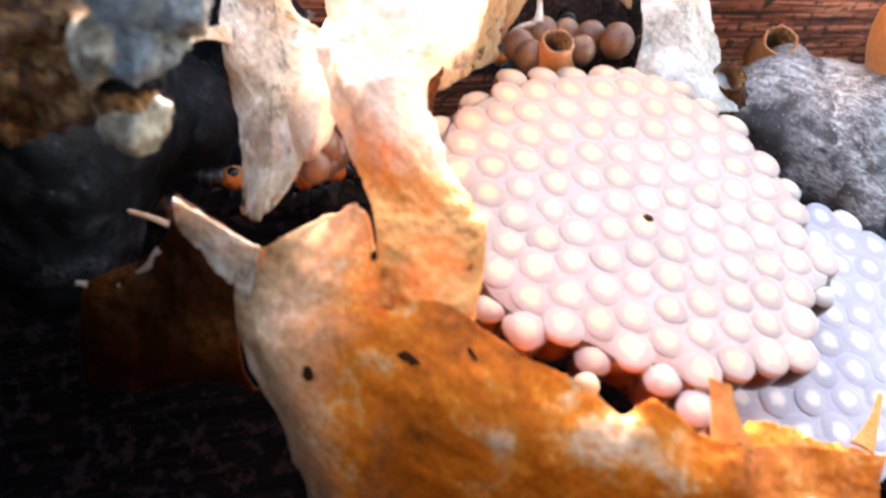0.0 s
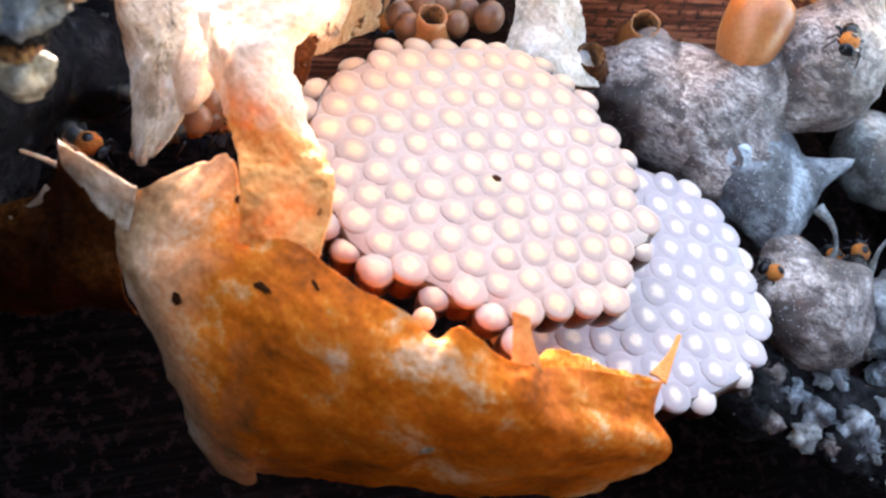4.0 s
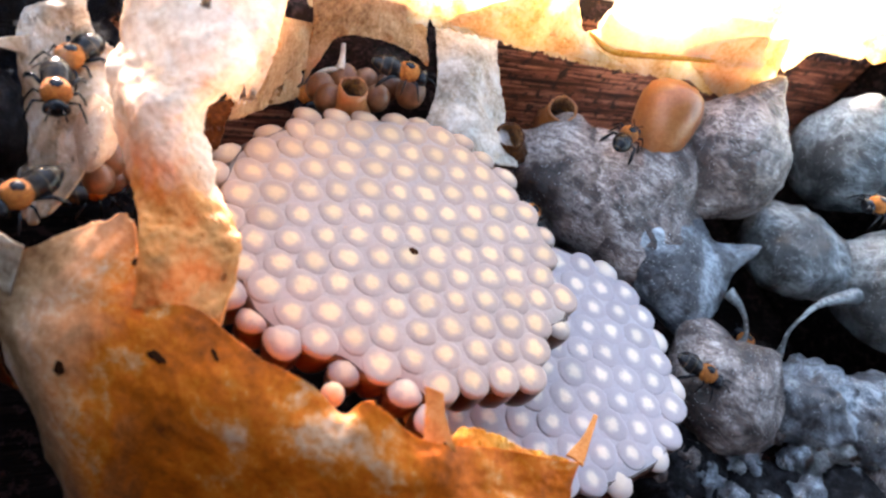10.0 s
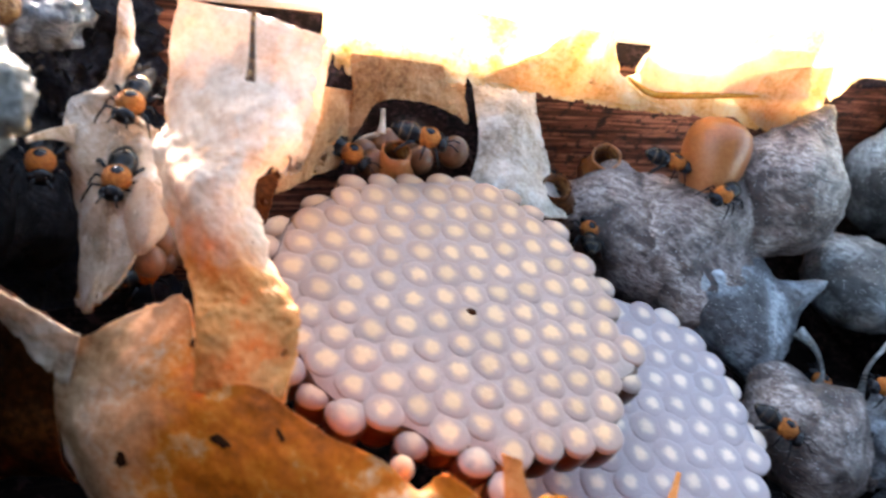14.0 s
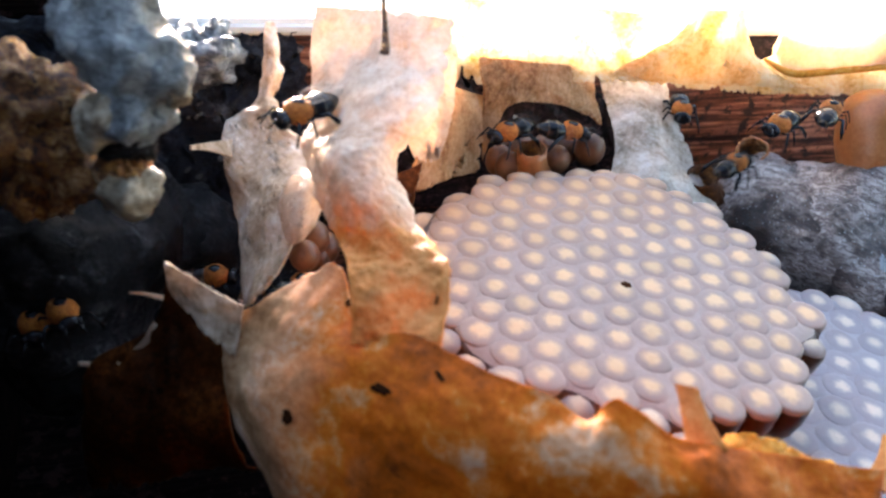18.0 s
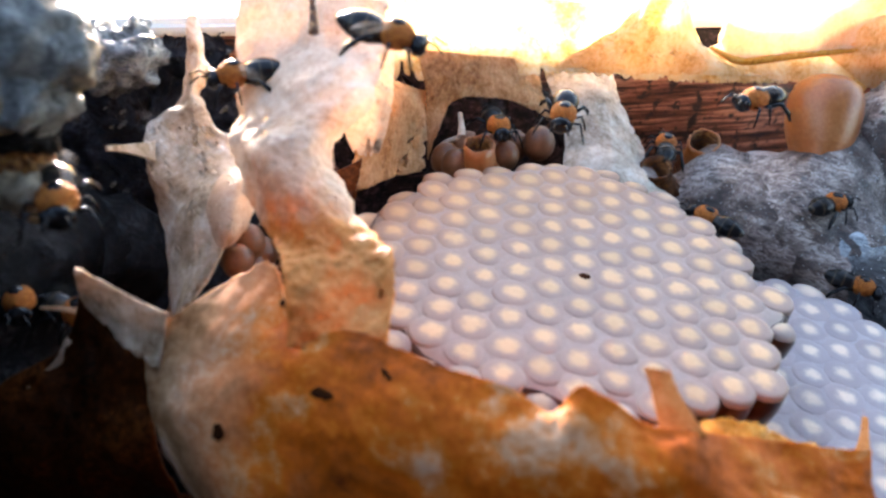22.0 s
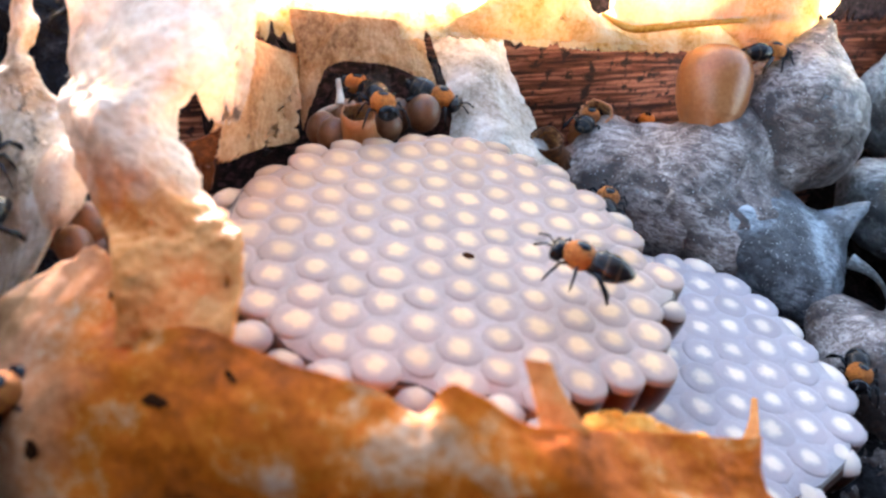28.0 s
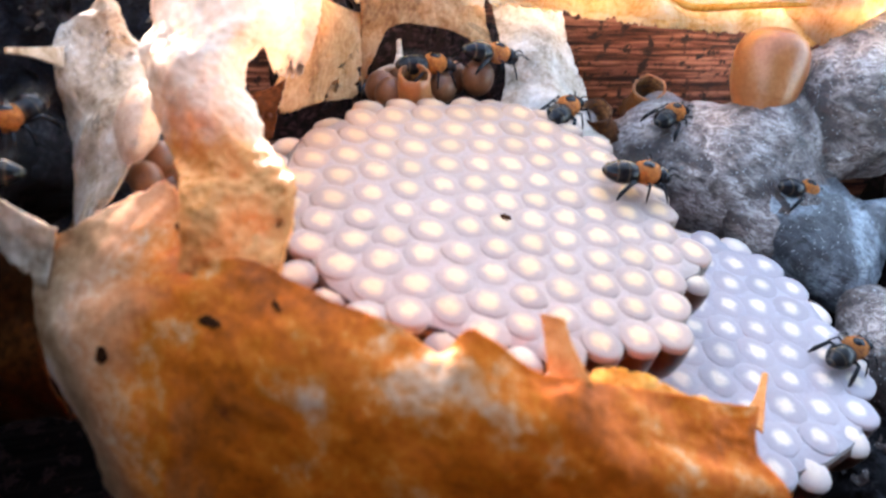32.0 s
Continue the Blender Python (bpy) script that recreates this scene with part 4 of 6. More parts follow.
envelope("wax_cup", CUP, CREAM, "wax cup fold at the rim, sunlight put into its white colour", nu=60, nv=20, crumple=0.05, seed=21.0)
envelope("wax_fold", FOLD, GOLD, "golden folded wax ridge below the rim", nu=90, nv=40, crumple=0.06, torn=(0, 0.10, 0.04, 0.06), seed=22.0, fray=1.6)
# A dark sheet paints in the shade behind the comb.
envelope("wood_stain", WALLSHADE, NEARBLACK, "near-black sheet that paints shade low on the wooden back wall", category="stain", nu=60, nv=20, crumple=0.02, torn=(0.35, 0, 0.06, 0.06), seed=45.0)
TOPBAND = [[tuple(E1 * a + E2 * (6.42 - 0.03 * k) + Vector((0, 0, z))) for a in np.linspace(-3, 16.5, 14)] for k, z in enumerate((0.9, 0.62, 0.30))]
envelope("resin_band", TOPBAND, NEARBLACK, "black ragged band along the wall's top edge", category="resin", nu=420, nv=14, thick=0.03, crumple=0.03, torn=(0, 0.85, 0, 0), seed=61.0, fray=5.0)
envelope("propolis_crust", CRUST, TARRY, "blue-black crust of old propolis on the back wall", category="crust", nu=90, nv=50, crumple=0.16, torn=(0.1, 0, 0, 0.10), seed=31.0)
envelope("plastic_sheet", TEAL, TEALFILM, "teal sheet behind the pots", category="plastic sheet", nu=16, nv=16, crumple=0.1, seed=23.0)
column = envelope("wax_column", COLUMN, SKIN, "pinkish wax wall that runs into a tan flap over the comb", nu=90, nv=170, crumple=0.12, torn=(0, 0.02, 0, 0.10), seed=3.0, fray=1.4)
belong(envelope("side_flap", COLFLAP, PALE, "pale tan torn sheet edge", nu=50, nv=60, crumple=0.06, torn=(0, 0.2, 0, 0.10), seed=4.0), column)
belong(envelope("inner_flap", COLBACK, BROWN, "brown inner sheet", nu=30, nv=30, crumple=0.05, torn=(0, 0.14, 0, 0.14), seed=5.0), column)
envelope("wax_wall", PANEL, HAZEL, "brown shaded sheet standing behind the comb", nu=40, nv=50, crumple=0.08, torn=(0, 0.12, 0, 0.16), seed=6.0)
envelope("hanging_sheet", HANG, HAZEL, "tan torn sheet arching out from the rim", nu=110, nv=50, crumple=0.09, torn=(0.04, 0.12, 0, 0.04), seed=7.0, fray=1.5)
envelope("hanging_sheet", TORN, GOLD, "golden backlit torn sheet hanging along the back wall", nu=360, nv=36, crumple=0.10, torn=(0, 0.38, 0, 0), seed=8.0, fray=4.0)
torn_gold = bpy.data.objects["hanging_sheet.001"]
belong(envelope("drip", GOLDDRIP, GOLD, "golden drip of the torn sheet", nu=40, nv=30, crumple=0.05, torn=(0, 0.08, 0.03, 0.03), seed=24.0), torn_gold)
envelope("grey_pillar", GREYCOL, GREYWAX, "grey wax pillar rising between comb and pots", category="pillar", nu=50, nv=70, crumple=0.10, torn=(0, 0, 0.06, 0.05), seed=9.0, thick=0.08)
cowl = envelope("wax_cowl", COWL, SPECK, "pale speckled wax cowl drawn up into a thin spire", nu=60, nv=150, crumple=0.10, torn=(0, 0.05, 0.04, 0.08), seed=10.0, fray=2.0)
belong(envelope("spur", HORN, SPECK, "thin pale spur", nu=20, nv=6, crumple=0.02, seed=11.0), cowl)
belong(envelope("curled_leaf", LEAF, PALE, "small curled tan leaf", nu=40, nv=44, crumple=0.05, torn=(0.08, 0.08, 0.08, 0.08), seed=12.0), cowl)
left_flap = envelope("envelope_sheet", LEFT, BROWN, "brown wax flap hanging into the shade, which is put into its dark colour", nu=40, nv=40, crumple=0.10, torn=(0.03, 0.08, 0.05, 0), seed=13.0)
belong(envelope("curled_edge", CURL, PALE, "pale curled edge", nu=24, nv=4, crumple=0.03, torn=(0.2, 0.2, 0, 0), seed=14.0), left_flap)
belong(envelope("hook", HOOK, SPECK, "pale hooked tip", nu=50, nv=24, crumple=0.12, torn=(0.10, 0.25, 0, 0), seed=43.0, fray=0.5), left_flap)
belong(envelope("thread", THIN, PALE, "thin pale wax thread", nu=20, nv=4, crumple=0.02, seed=15.0), left_flap)
belong(envelope("curl", GILT, GILTWAX, "golden torn curl of the sheet's edge", nu=90, nv=30, crumple=0.10, torn=(0.22, 0.12, 0.02, 0.02), seed=41.0, fray=1.5), front)
belong(envelope("strip", STRIP, TAN, "narrow upright tan strip", nu=14, nv=24, crumple=0.03, torn=(0.06, 0, 0.05, 0.05), seed=16.0), front)
belong(envelope("spike", SPIKE, TAN, "small upright tan spike", nu=10, nv=20, crumple=0.02, seed=17.0), front)

# ---- honey and pollen pots ----
def union(p, blobs, k=0.22):
    """Distance to the softly joined balls."""
    total = np.zeros(len(p))
    for x, y, z, r, s in blobs:
        q = (p - np.array([x, y, z])) / np.array([1, 1, s])
        total += np.exp(-(np.linalg.norm(q, axis=1) - r) / k)
    return -k * np.log(total + 1e-30)


def pot(name, i, blobs, material, label, category, level=5, rough=0.09):
    x, y, z, r, s = blobs[i]
    way, faces = ball(level)
    far = np.zeros(len(way))
    for _ in range(26):
        d = union(np.array([x, y, z]) + way * far[:, None], blobs)
        far = np.minimum(far + np.clip(-d, 0, 0.3) * 0.9, r * 1.55)
    spot = np.array([x, y, z]) + way * (far * (1 - 0.012 * i))[:, None]
    lift = np.array([noise.fractal(tuple(p * 1.5), 0.7, 2.1, 6) for p in spot])
    spot = spot + way * (rough * lift)[:, None]
    return tagged(shaped(name, spot, faces, material, None, "", (x, y, z - r * s)), label, category)


NEIGHBOURS = [((2.35, 6.25, -2.0), (1.95, 1.35, 1.12)), ((3.60, 6.35, -1.80), (1.60, 1.30, 1.12)), ((4.95, 8.02, -0.30), (1.42, 1.30, 1.32)), ((5.20, 5.42, -2.00), (1.25, 1.05, 0.82)), ((7.30, 3.62, -2.65), (1.32, 1.25, 1.22)), ((8.47, 11.85, -0.55), (1.47, 1.40, 1.45)), ((10.76, 8.62, -1.19), (1.70, 1.55, 1.45)), ((7.85, 8.15, -1.5), (1.35, 1.25, 1.0))]  # centre and half-widths of the larger pots


def storage_pot(centre, radii, lobes, material, label, seed, rough=0.10):
    """A sagging pot drawn out into lobes: a stub, a spike or a neck, each the place it reaches, its width and its sharpness."""
    way, faces = ball(5)
    c = np.array(centre)
    base = 1 / np.sqrt(((way / np.array(radii)) ** 2).sum(axis=1))
    far = base.copy()
    for tip, wide, sharp in lobes:
        to = np.array(tip) - c
        reach = np.linalg.norm(to)
        angle = np.arccos(np.clip(way @ (to / reach), -1, 1))
        far = np.maximum(far, base + (reach - base) * np.exp(-((angle / wide) ** sharp))) if reach > base.min() else far
    spot = c + way * far[:, None]
    for other, wide in NEIGHBOURS:  # wax drawn up where two pots touch
        if other != centre:
            q = np.linalg.norm((spot - np.array(other)) / np.array(wide), axis=1)
            gap = (q - 1) * min(wide)
            spot = spot + way * (0.38 * np.exp(-((np.maximum(gap, 0) / 0.34) ** 2)) * (gap < 0.9))[:, None]
    lift = np.array([noise.fractal(tuple(p * 1.1 + seed), 0.8, 2.1, 3) + 0.32 * noise.fractal(tuple(p * (4.2, 4.2, 2.6) + seed), 0.75, 2.2, 5) for p in spot])
    spot = spot + way * (rough * lift)[:, None]
    low = float(spot[:, 2].min())
    return tagged(shaped("honey_pot", spot, faces, material, None, "", (*centre[:2], low)), label, "pot", "storage pots")


pots = [
    storage_pot((2.35, 6.25, -2.0), (1.95, 1.35, 1.12), [((1.20, 7.02, -0.98), 0.50, 1.5)], POT, "plum-grey cerumen pot at the foot of the open tube", 1),
    storage_pot((3.60, 6.35, -1.80), (1.60, 1.30, 1.12), [((4.45, 5.45, -1.95), 0.5, 2), ((3.32, 6.98, 0.02), 0.70, 1.7)], POT, "plum-grey cerumen pot that carries the ochre pot", 2),
    storage_pot((4.95, 8.02, -0.30), (1.42, 1.30, 1.32), [((5.08, 9.60, 1.60), 0.30, 1.1), ((4.2, 7.0, -1.1), 0.5, 2)], POT, "large frosted grey-brown pot with a chipped stub on top", 3),
    storage_pot((5.20, 5.42, -2.00), (1.25, 1.05, 0.82), [((6.70, 6.64, -0.72), 0.22, 1.0), ((4.2, 5.5, -1.75), 0.4, 2), ((6.08, 4.55, -2.25), 0.42, 2)], BLUEPOT, "blue-grey frosted pot drawn out into a spike", 4),
    storage_pot((7.30, 3.62, -2.65), (1.32, 1.25, 1.22), [((7.72, 4.34, -1.36), 0.40, 1.6), ((6.09, 4.45, -2.15), 0.45, 2)], POT, "round dark grey pot with a small nub on top", 5),
    storage_pot((8.47, 11.85, -0.55), (1.47, 1.40, 1.45), [((7.98, 12.06, 1.31), 0.40, 1.5)], DUSKPOT, "tall dusky grey-green pot with an open chipped neck", 6),
    storage_pot((10.76, 8.62, -1.19), (1.70, 1.55, 1.45), [], DUSKPOT, "broad dusky pot that sags towards its neighbour", 7),
    storage_pot((7.85, 8.15, -1.5), (1.35, 1.25, 1.0), [], DUSKPOT, "dusky half-hidden pot behind the spiked one", 8),
    storage_pot((9.45, 4.75, -2.35), (1.15, 1.1, 0.8), [], BLUEPOT, "crumbled blue-grey pot remains", 9, 0.28),
    storage_pot((11.0, 5.05, -2.1), (1.3, 1.2, 0.9), [], BLUEPOT, "crumbled blue-grey pot remains", 10, 0.28),
    storage_pot((7.25, 1.95, -3.75), (1.2, 1.1, 0.75), [], DIMPOT, "broken pot low in the nest, its shade put into the dark colour", 11, 0.2),
    storage_pot((9.4, 2.2, -3.5), (1.4, 1.2, 0.8), [], DIMPOT, "broken pot low in the nest, its shade put into the dark colour", 12, 0.2),
    storage_pot((11.2, 2.9, -3.0), (1.4, 1.2, 0.8), [], DIMPOT, "broken pot low in the nest, its shade put into the dark colour", 13, 0.2),
    storage_pot((13.0, 8.6, -0.9), (1.6, 1.5, 1.5), [], DUSKPOT, "broad dusky pot at the hive's side", 14),
]


def flakes(host, count, sizes, material, seed, facing=0.2):
    """Small irregular flakes of wax lying on a thing's upper sides."""
    rnd = random.Random(seed)
    spots = [w for w in host.data.vertices if w.normal.z > facing]
    for w in rnd.sample(spots, min(count, len(spots))):
        size = rnd.uniform(*sizes)
        v = [tuple(Vector(p) * size * (1 + 0.5 * noise.noise(Vector(p) * 1.7 + w.co * 300)) * (0.45 if k % 2 else 1)) for k, p in enumerate(BALL2[0])]
        q = shaped("flake", v, BALL2[1], material, host)
        q.location = w.co


BALL2 = ball(2)
for k, ob in enumerate(pots):
    flakes(ob, 9, (0.018, 0.05), LUMP, k)


def rubble(count, seed):
    """Crumbs of old cerumen lying in the hollow below the pots."""
    rnd = random.Random(seed)
    ob = thing("propolis_rubble", (9.2, 3.0, -3.4), "blue-grey crumbled propolis heaped below the pots", "rubble")
    way, faces = ball(3)
    for k in range(count):
        x, y = rnd.uniform(6.7, 12.2), rnd.uniform(1.0, 5.2)
        z = -2.95 + 0.18 * (y - 2.2) + 0.10 * (x - 9) + rnd.uniform(-0.2, 0.15)
        size = rnd.choice((0.14, 0.2, 0.28, 0.4))
        if math.hypot(x - 7.3, y - 3.62) < 1.35:
            continue
        v = [tuple(Vector(p) * size * (1 + 0.55 * noise.fractal(Vector(p) * 1.6 + Vector((k * 3.1, k, 0)), 0.7, 2.1, 3))) for p in way]
        q = shaped("crumb", v, faces, (BLUEPOT, BLUEPOT, POT, LUMP)[k % 4], ob)
        q.location = Vector((x - 9.2, y - 3.0, z + 3.4)) * U
    return ob


rubble(130, 5)
flakes(bpy.data.objects["propolis_crust"], 60, (0.04, 0.11), LUMP, 99, -1.0)


def lumps(name, centres, radii, material, label, category, rough=0.12):
    blobs = [(*c, r, 1.0) for c, r in zip(centres, radii)]
    ob = thing(name, (blobs[0][0], blobs[0][1], min(b[2] - b[3] for b in blobs)), label, category)
    for i in range(len(blobs)):
        p = pot("lump", i, blobs, material[i] if isinstance(material, list) else material, "", "", 4, rough)
        here = p.location.copy()
        p.parent, p.location = ob, here - ob.location
        for key in ("label", "category"):
            if key in p:
                del p[key]
    return ob


lumps("hanging_lump", AT_DRIP, [0.45, 0.42, 0.40, 0.30, 0.16, 0.26, 0.28, 0.20, 0.15, 0.17], [LUMP, LUMP, LUMP, LUMP, HORNY, HORNY, LUMP, DIMPOT, RESIN, HORNY], "grey frosted cerumen lump hanging near the rim", "wax lump", 0.22)
lumps("resin_lump", AT_AMBER, [0.55, 0.5, 0.5, 0.5, 0.45], RESIN, "amber resin lump, brown and cream", "resin lump", 0.45)
lumps("old_pots", AT_DARK, [1.1, 1.0, 0.9, 1.0, 1.1], DIMPOT, "old cerumen pots in the shade, which is put into their blackish colour", "pots", 0.15)
lumps("pale_crust", AT_ROCK, [0.36, 0.30, 0.32], LUMP, "pale crystalline crust on the back wall", "crust", 0.5)
lumps("resin_drop", AT_RIMDROP, [0.3], RESIN, "amber resin drop under the rim", "resin drop")


def rod(name, points, radii, material, label, category, n=8):
    pts = [spline(points, k / 14) for k in range(15)]
    rad = [float(np.interp(k / 14, np.linspace(0, 1, len(radii)), radii)) for k in range(15)]
    pts = [(p[0] + 0.03 * noise.noise(tuple(p * 3)), p[1] + 0.03 * noise.noise(tuple(p * 3 + 9)), p[2]) for p in pts]
    v, f = tube(pts, rad, n)
    return tagged(shaped(name, v, f, material, None, "", tuple(points[-1])), label, category)


belong(rod("cup_edge", AT_CUPEDGE, [0.03, 0.08, 0.08, 0.07, 0.06], GILTWAX, "brown rolled edge", "edge"), bpy.data.objects["wax_cup"])
rod("wax_stalk", AT_STALK, [0.03, 0.035, 0.07], RESIN, "thin dark resin stalk", "stalk")
rod("wax_strand", AT_STRAND1, [0.20, 0.07, 0.04, 0.045, 0.12], DUSKPOT, "thin grey wax strand between pots", "strand")
rod("wax_strand", AT_STRAND2, [0.16, 0.08, 0.045, 0.05, 0.12], DUSKPOT, "thin grey wax strand between pots", "strand")
rod("wax_arch", AT_ARCH, [0.06, 0.05, 0.05, 0.05, 0.06], GREYWAX, "small grey wax arch behind the comb", "arch")
arch = bpy.data.objects["wax_arch"]
belong(rod("thread", AT_ARCHTOP, [0.10, 0.05, 0.04], GREYWAX, "thin grey thread", "thread"), arch)


def ochre_pot(base, lean):  # lean: the place that its axis points to
    """Smooth closed pot on a short neck."""
    prof = [(0.62, -0.35), (0.52, -0.12), (0.52, 0.08), (0.61, 0.32), (0.69, 0.62), (0.73, 0.95), (0.71, 1.25), (0.61, 1.50), (0.40, 1.66), (0.12, 1.72)]
    v, f = lathe(prof, 32)
    v = [(x * (1 + 0.04 * noise.noise((x * 2, y * 2, z * 2))), y, z) for x, y, z in v]
    ob = thing("ochre_pot", base, "smooth ochre egg-shaped pot on a short neck", "pot")
    cut = 32 * 3
    shaped("body", v[cut:], [tuple(k - cut for k in q) for q in f if min(q) >= cut], EGG, ob, "glossy ochre body")
    shaped("neck", v[:cut + 32], [q for q in f if max(q) < cut + 32], EGG, ob, "dark ochre neck")
    way = Vector(lean) - Vector(base)
    ob.matrix_world = Matrix.Translation(Vector(base) * U) @ way.to_track_quat("Z", "Y").to_matrix().to_4x4()
    return ob


ochre_pot(*AT_EGG)


def open_tube(name, base, r, lean, material, label, category, seed):
    """Open wax tube from its base to the place lean, with a thin, ragged rim and a dark inside."""
    rnd, n = random.Random(seed), 28
    way = Vector(lean) - Vector(base)
    h = way.length
    prof = [(r * 1.8, 0), (r * 1.35, h * 0.3), (r * 1.12, h * 0.7), (r * 1.1, h), (r * 0.98, h), (r * 0.92, h * 0.7), (r * 0.8, h * 0.15), (0.02, h * 0.1)]
    v, f = lathe(prof, n, True, True)
    rag = [0.03 * math.sin(5 * 2 * math.pi * k / n + seed) + rnd.uniform(-0.02, 0.02) for k in range(n)]
    v = [(x * (1 + 0.06 * math.sin(3 * k + seed)), y, z + (rag[k % n] * h if k // n in (3, 4) else 0)) for k, (x, y, z) in enumerate(v)]
    ob = shaped(name, v, f, [material, RESIN], slots=[1 if 4 * n <= k < 7 * n else 0 for k in range(len(f))])
    ob.matrix_world = Matrix.Translation(Vector(base) * U) @ way.to_track_quat("Z", "Y").to_matrix().to_4x4()
    return tagged(ob, label, category)


open_tube("wax_tube", AT_TUBE[0], 0.30, AT_TUBE[1], EGG, "open ochre wax tube with a ragged rim", "tube", 3)
open_tube("open_cell", (-2.45, 2.55, -0.45), 0.24, (-2.49, 2.46, 0.16), EGG, "open half-built brood cell at the comb's edge", "brood cell", 4)
open_tube("broken_pot", AT_BROKEN[0], 0.27, AT_BROKEN[1], BROWN, "broken brown pot mouth at the foot of the pillar", "pot", 5)


def loose_cells(centres, r, material, label, category, name):
    ob = thing(name, (*centres[0][:2], min(c[2] for c in centres) - r), label, category)
    way, faces = ball(3)
    for k, c in enumerate(centres):
        p = np.array(c) + way * r * (1 + 0.08 * math.sin(k * 2.1)) * np.array([1, 1, 1.15])
        q = shaped("cell", p, faces, material, None, "", c)
        q.parent, q.location = ob, Vector(c) * U - ob.location
    return ob


loose_cells(AT_CELLS, 0.24, LOOSECELL, "cluster of brown rounded cells in the dark gap", "brood cells", "cell_cluster")
loose_cells(AT_BACKCELLS, 0.27, LOOSECELL, "rounded tan cells behind the comb", "brood cells", "cell_cluster")
loose_cells(AT_LOWTOOTH, 0.17, CAP, "torn cream cell at the comb's front edge", "brood cell", "torn_cell")


def fleck(place, size, turn, label="flat dark fleck on the wax sheet", on=None):
    way, faces = ball(3)
    v = [tuple(Vector(p) * (1 + 0.25 * noise.noise(Vector(p) * 2.0))) for p in way]
    ob = shaped("resin_fleck", [(x * size[0], y * size[1], z * size[2]) for x, y, z in v], faces, PIT)
    place, facing = Vector(place) * U, Vector((0, 0, 1))
    if on:  # seated on the sheet's own surface
        near = min(on.data.vertices, key=lambda w: (w.co + on.location - place).length)
        place, facing = near.co + on.location, near.normal
    if on:
        ob.name = "fleck"
    ob.matrix_world = Matrix.Translation(place) @ facing.to_track_quat("Z", "Y").to_matrix().to_4x4() @ pose(0, 0, 0, 0, 0, turn)
    return tagged(ob, label, "resin fleck")


# Flat flecks carry the dark of the sheet's slit and holes.
for place, size, turn in ((AT_SLIT[0], (0.17, 0.055, 0.014), 20), (AT_DK[0], (0.12, 0.07, 0.012), 0), (AT_SPOTS[0], (0.10, 0.08, 0.006), 0), (AT_SPOTS[3], (0.09, 0.05, 0.008), 40), (AT_SPOTS[4], (0.10, 0.03, 0.010), 10), (AT_SPOTS[6], (0.07, 0.05, 0.010), 0)):
    spot = fleck(place, size, turn, "flat dark fleck", front)
    spot.parent = front
    del spot["category"]
drip = fleck((1.03, -4.49, -0.41), (0.16, 0.09, 0.05), 70, "small white wax drip", front)
drip.parent, drip.data.materials[0] = front, HORNY
del drip["category"]
drip.name = "drip"
# The dark of the comb's hole is put into a fleck too.
fleck((0.0, 0.0, -0.006), (0.08, 0.065, 0.018), 0, "small dark hole in the comb wax")
# ---- bees ----
def fur_material(name, stops):
    m, tree, b = mat(name, stops[0][1], 0.85)
    n = node(tree, "ShaderNodeTexNoise", [("Vector", coords(tree))], Scale=3500.0, Detail=3.0, Roughness=0.8)
    tree.links.new(ramp(tree, n.outputs[0], stops), b.inputs["Base Color"])
    b.inputs["Sheen Weight"].default_value = 0.0
    bump(tree, b, n.outputs[0], 1.0, 0.0004)
    return m


FUR = fur_material("orange_fur", [(0.3, (0.16, 0.035, 0.003)), (0.5, (0.48, 0.13, 0.010)), (0.7, (0.72, 0.27, 0.03))])
SHELL, stree, sb = mat("black_shell", (0.008, 0.008, 0.010), 0.16)
sn = node(stree, "ShaderNodeTexNoise", [("Vector", coords(stree))], Scale=2500.0, Detail=3.0)
bump(stree, sb, sn.outputs[0], 0.25, 0.0001)
sb.inputs["Specular IOR Level"].default_value = 0.2
BANDS, btree, bb = mat("banded_shell", (0.010, 0.010, 0.012), 0.14)
bw = node(btree, "ShaderNodeTexWave", [("Vector", coords(btree))], Scale=190.0, Distortion=0.4)
btree.links.new(ramp(btree, bw.outputs[0], [(0.0, (0.009, 0.009, 0.011)), (0.90, (0.012, 0.012, 0.014)), (0.97, (0.06, 0.045, 0.03))]), bb.inputs["Base Color"])
bb.inputs["Specular IOR Level"].default_value = 0.2
WING, wtree, wb = mat("wing_film", (0.07, 0.06, 0.05), 0.6)
wb.inputs["Specular IOR Level"].default_value = 0.02
wb.inputs["Alpha"].default_value = 0.09


def egg_shape(centre, radii, level=3, taper=0.0, rough=0.0):
    way, faces = ball(level)
    v = []
    for p in way:
        s = 1 - taper * max(0.0, -p[0]) ** 1.5
        k = 1 + rough * noise.noise(Vector(p) * 4.0)
        v.append((centre[0] + p[0] * radii[0] * k, centre[1] + p[1] * radii[1] * s * k, centre[2] + p[2] * radii[2] * s * k))
    return v, faces


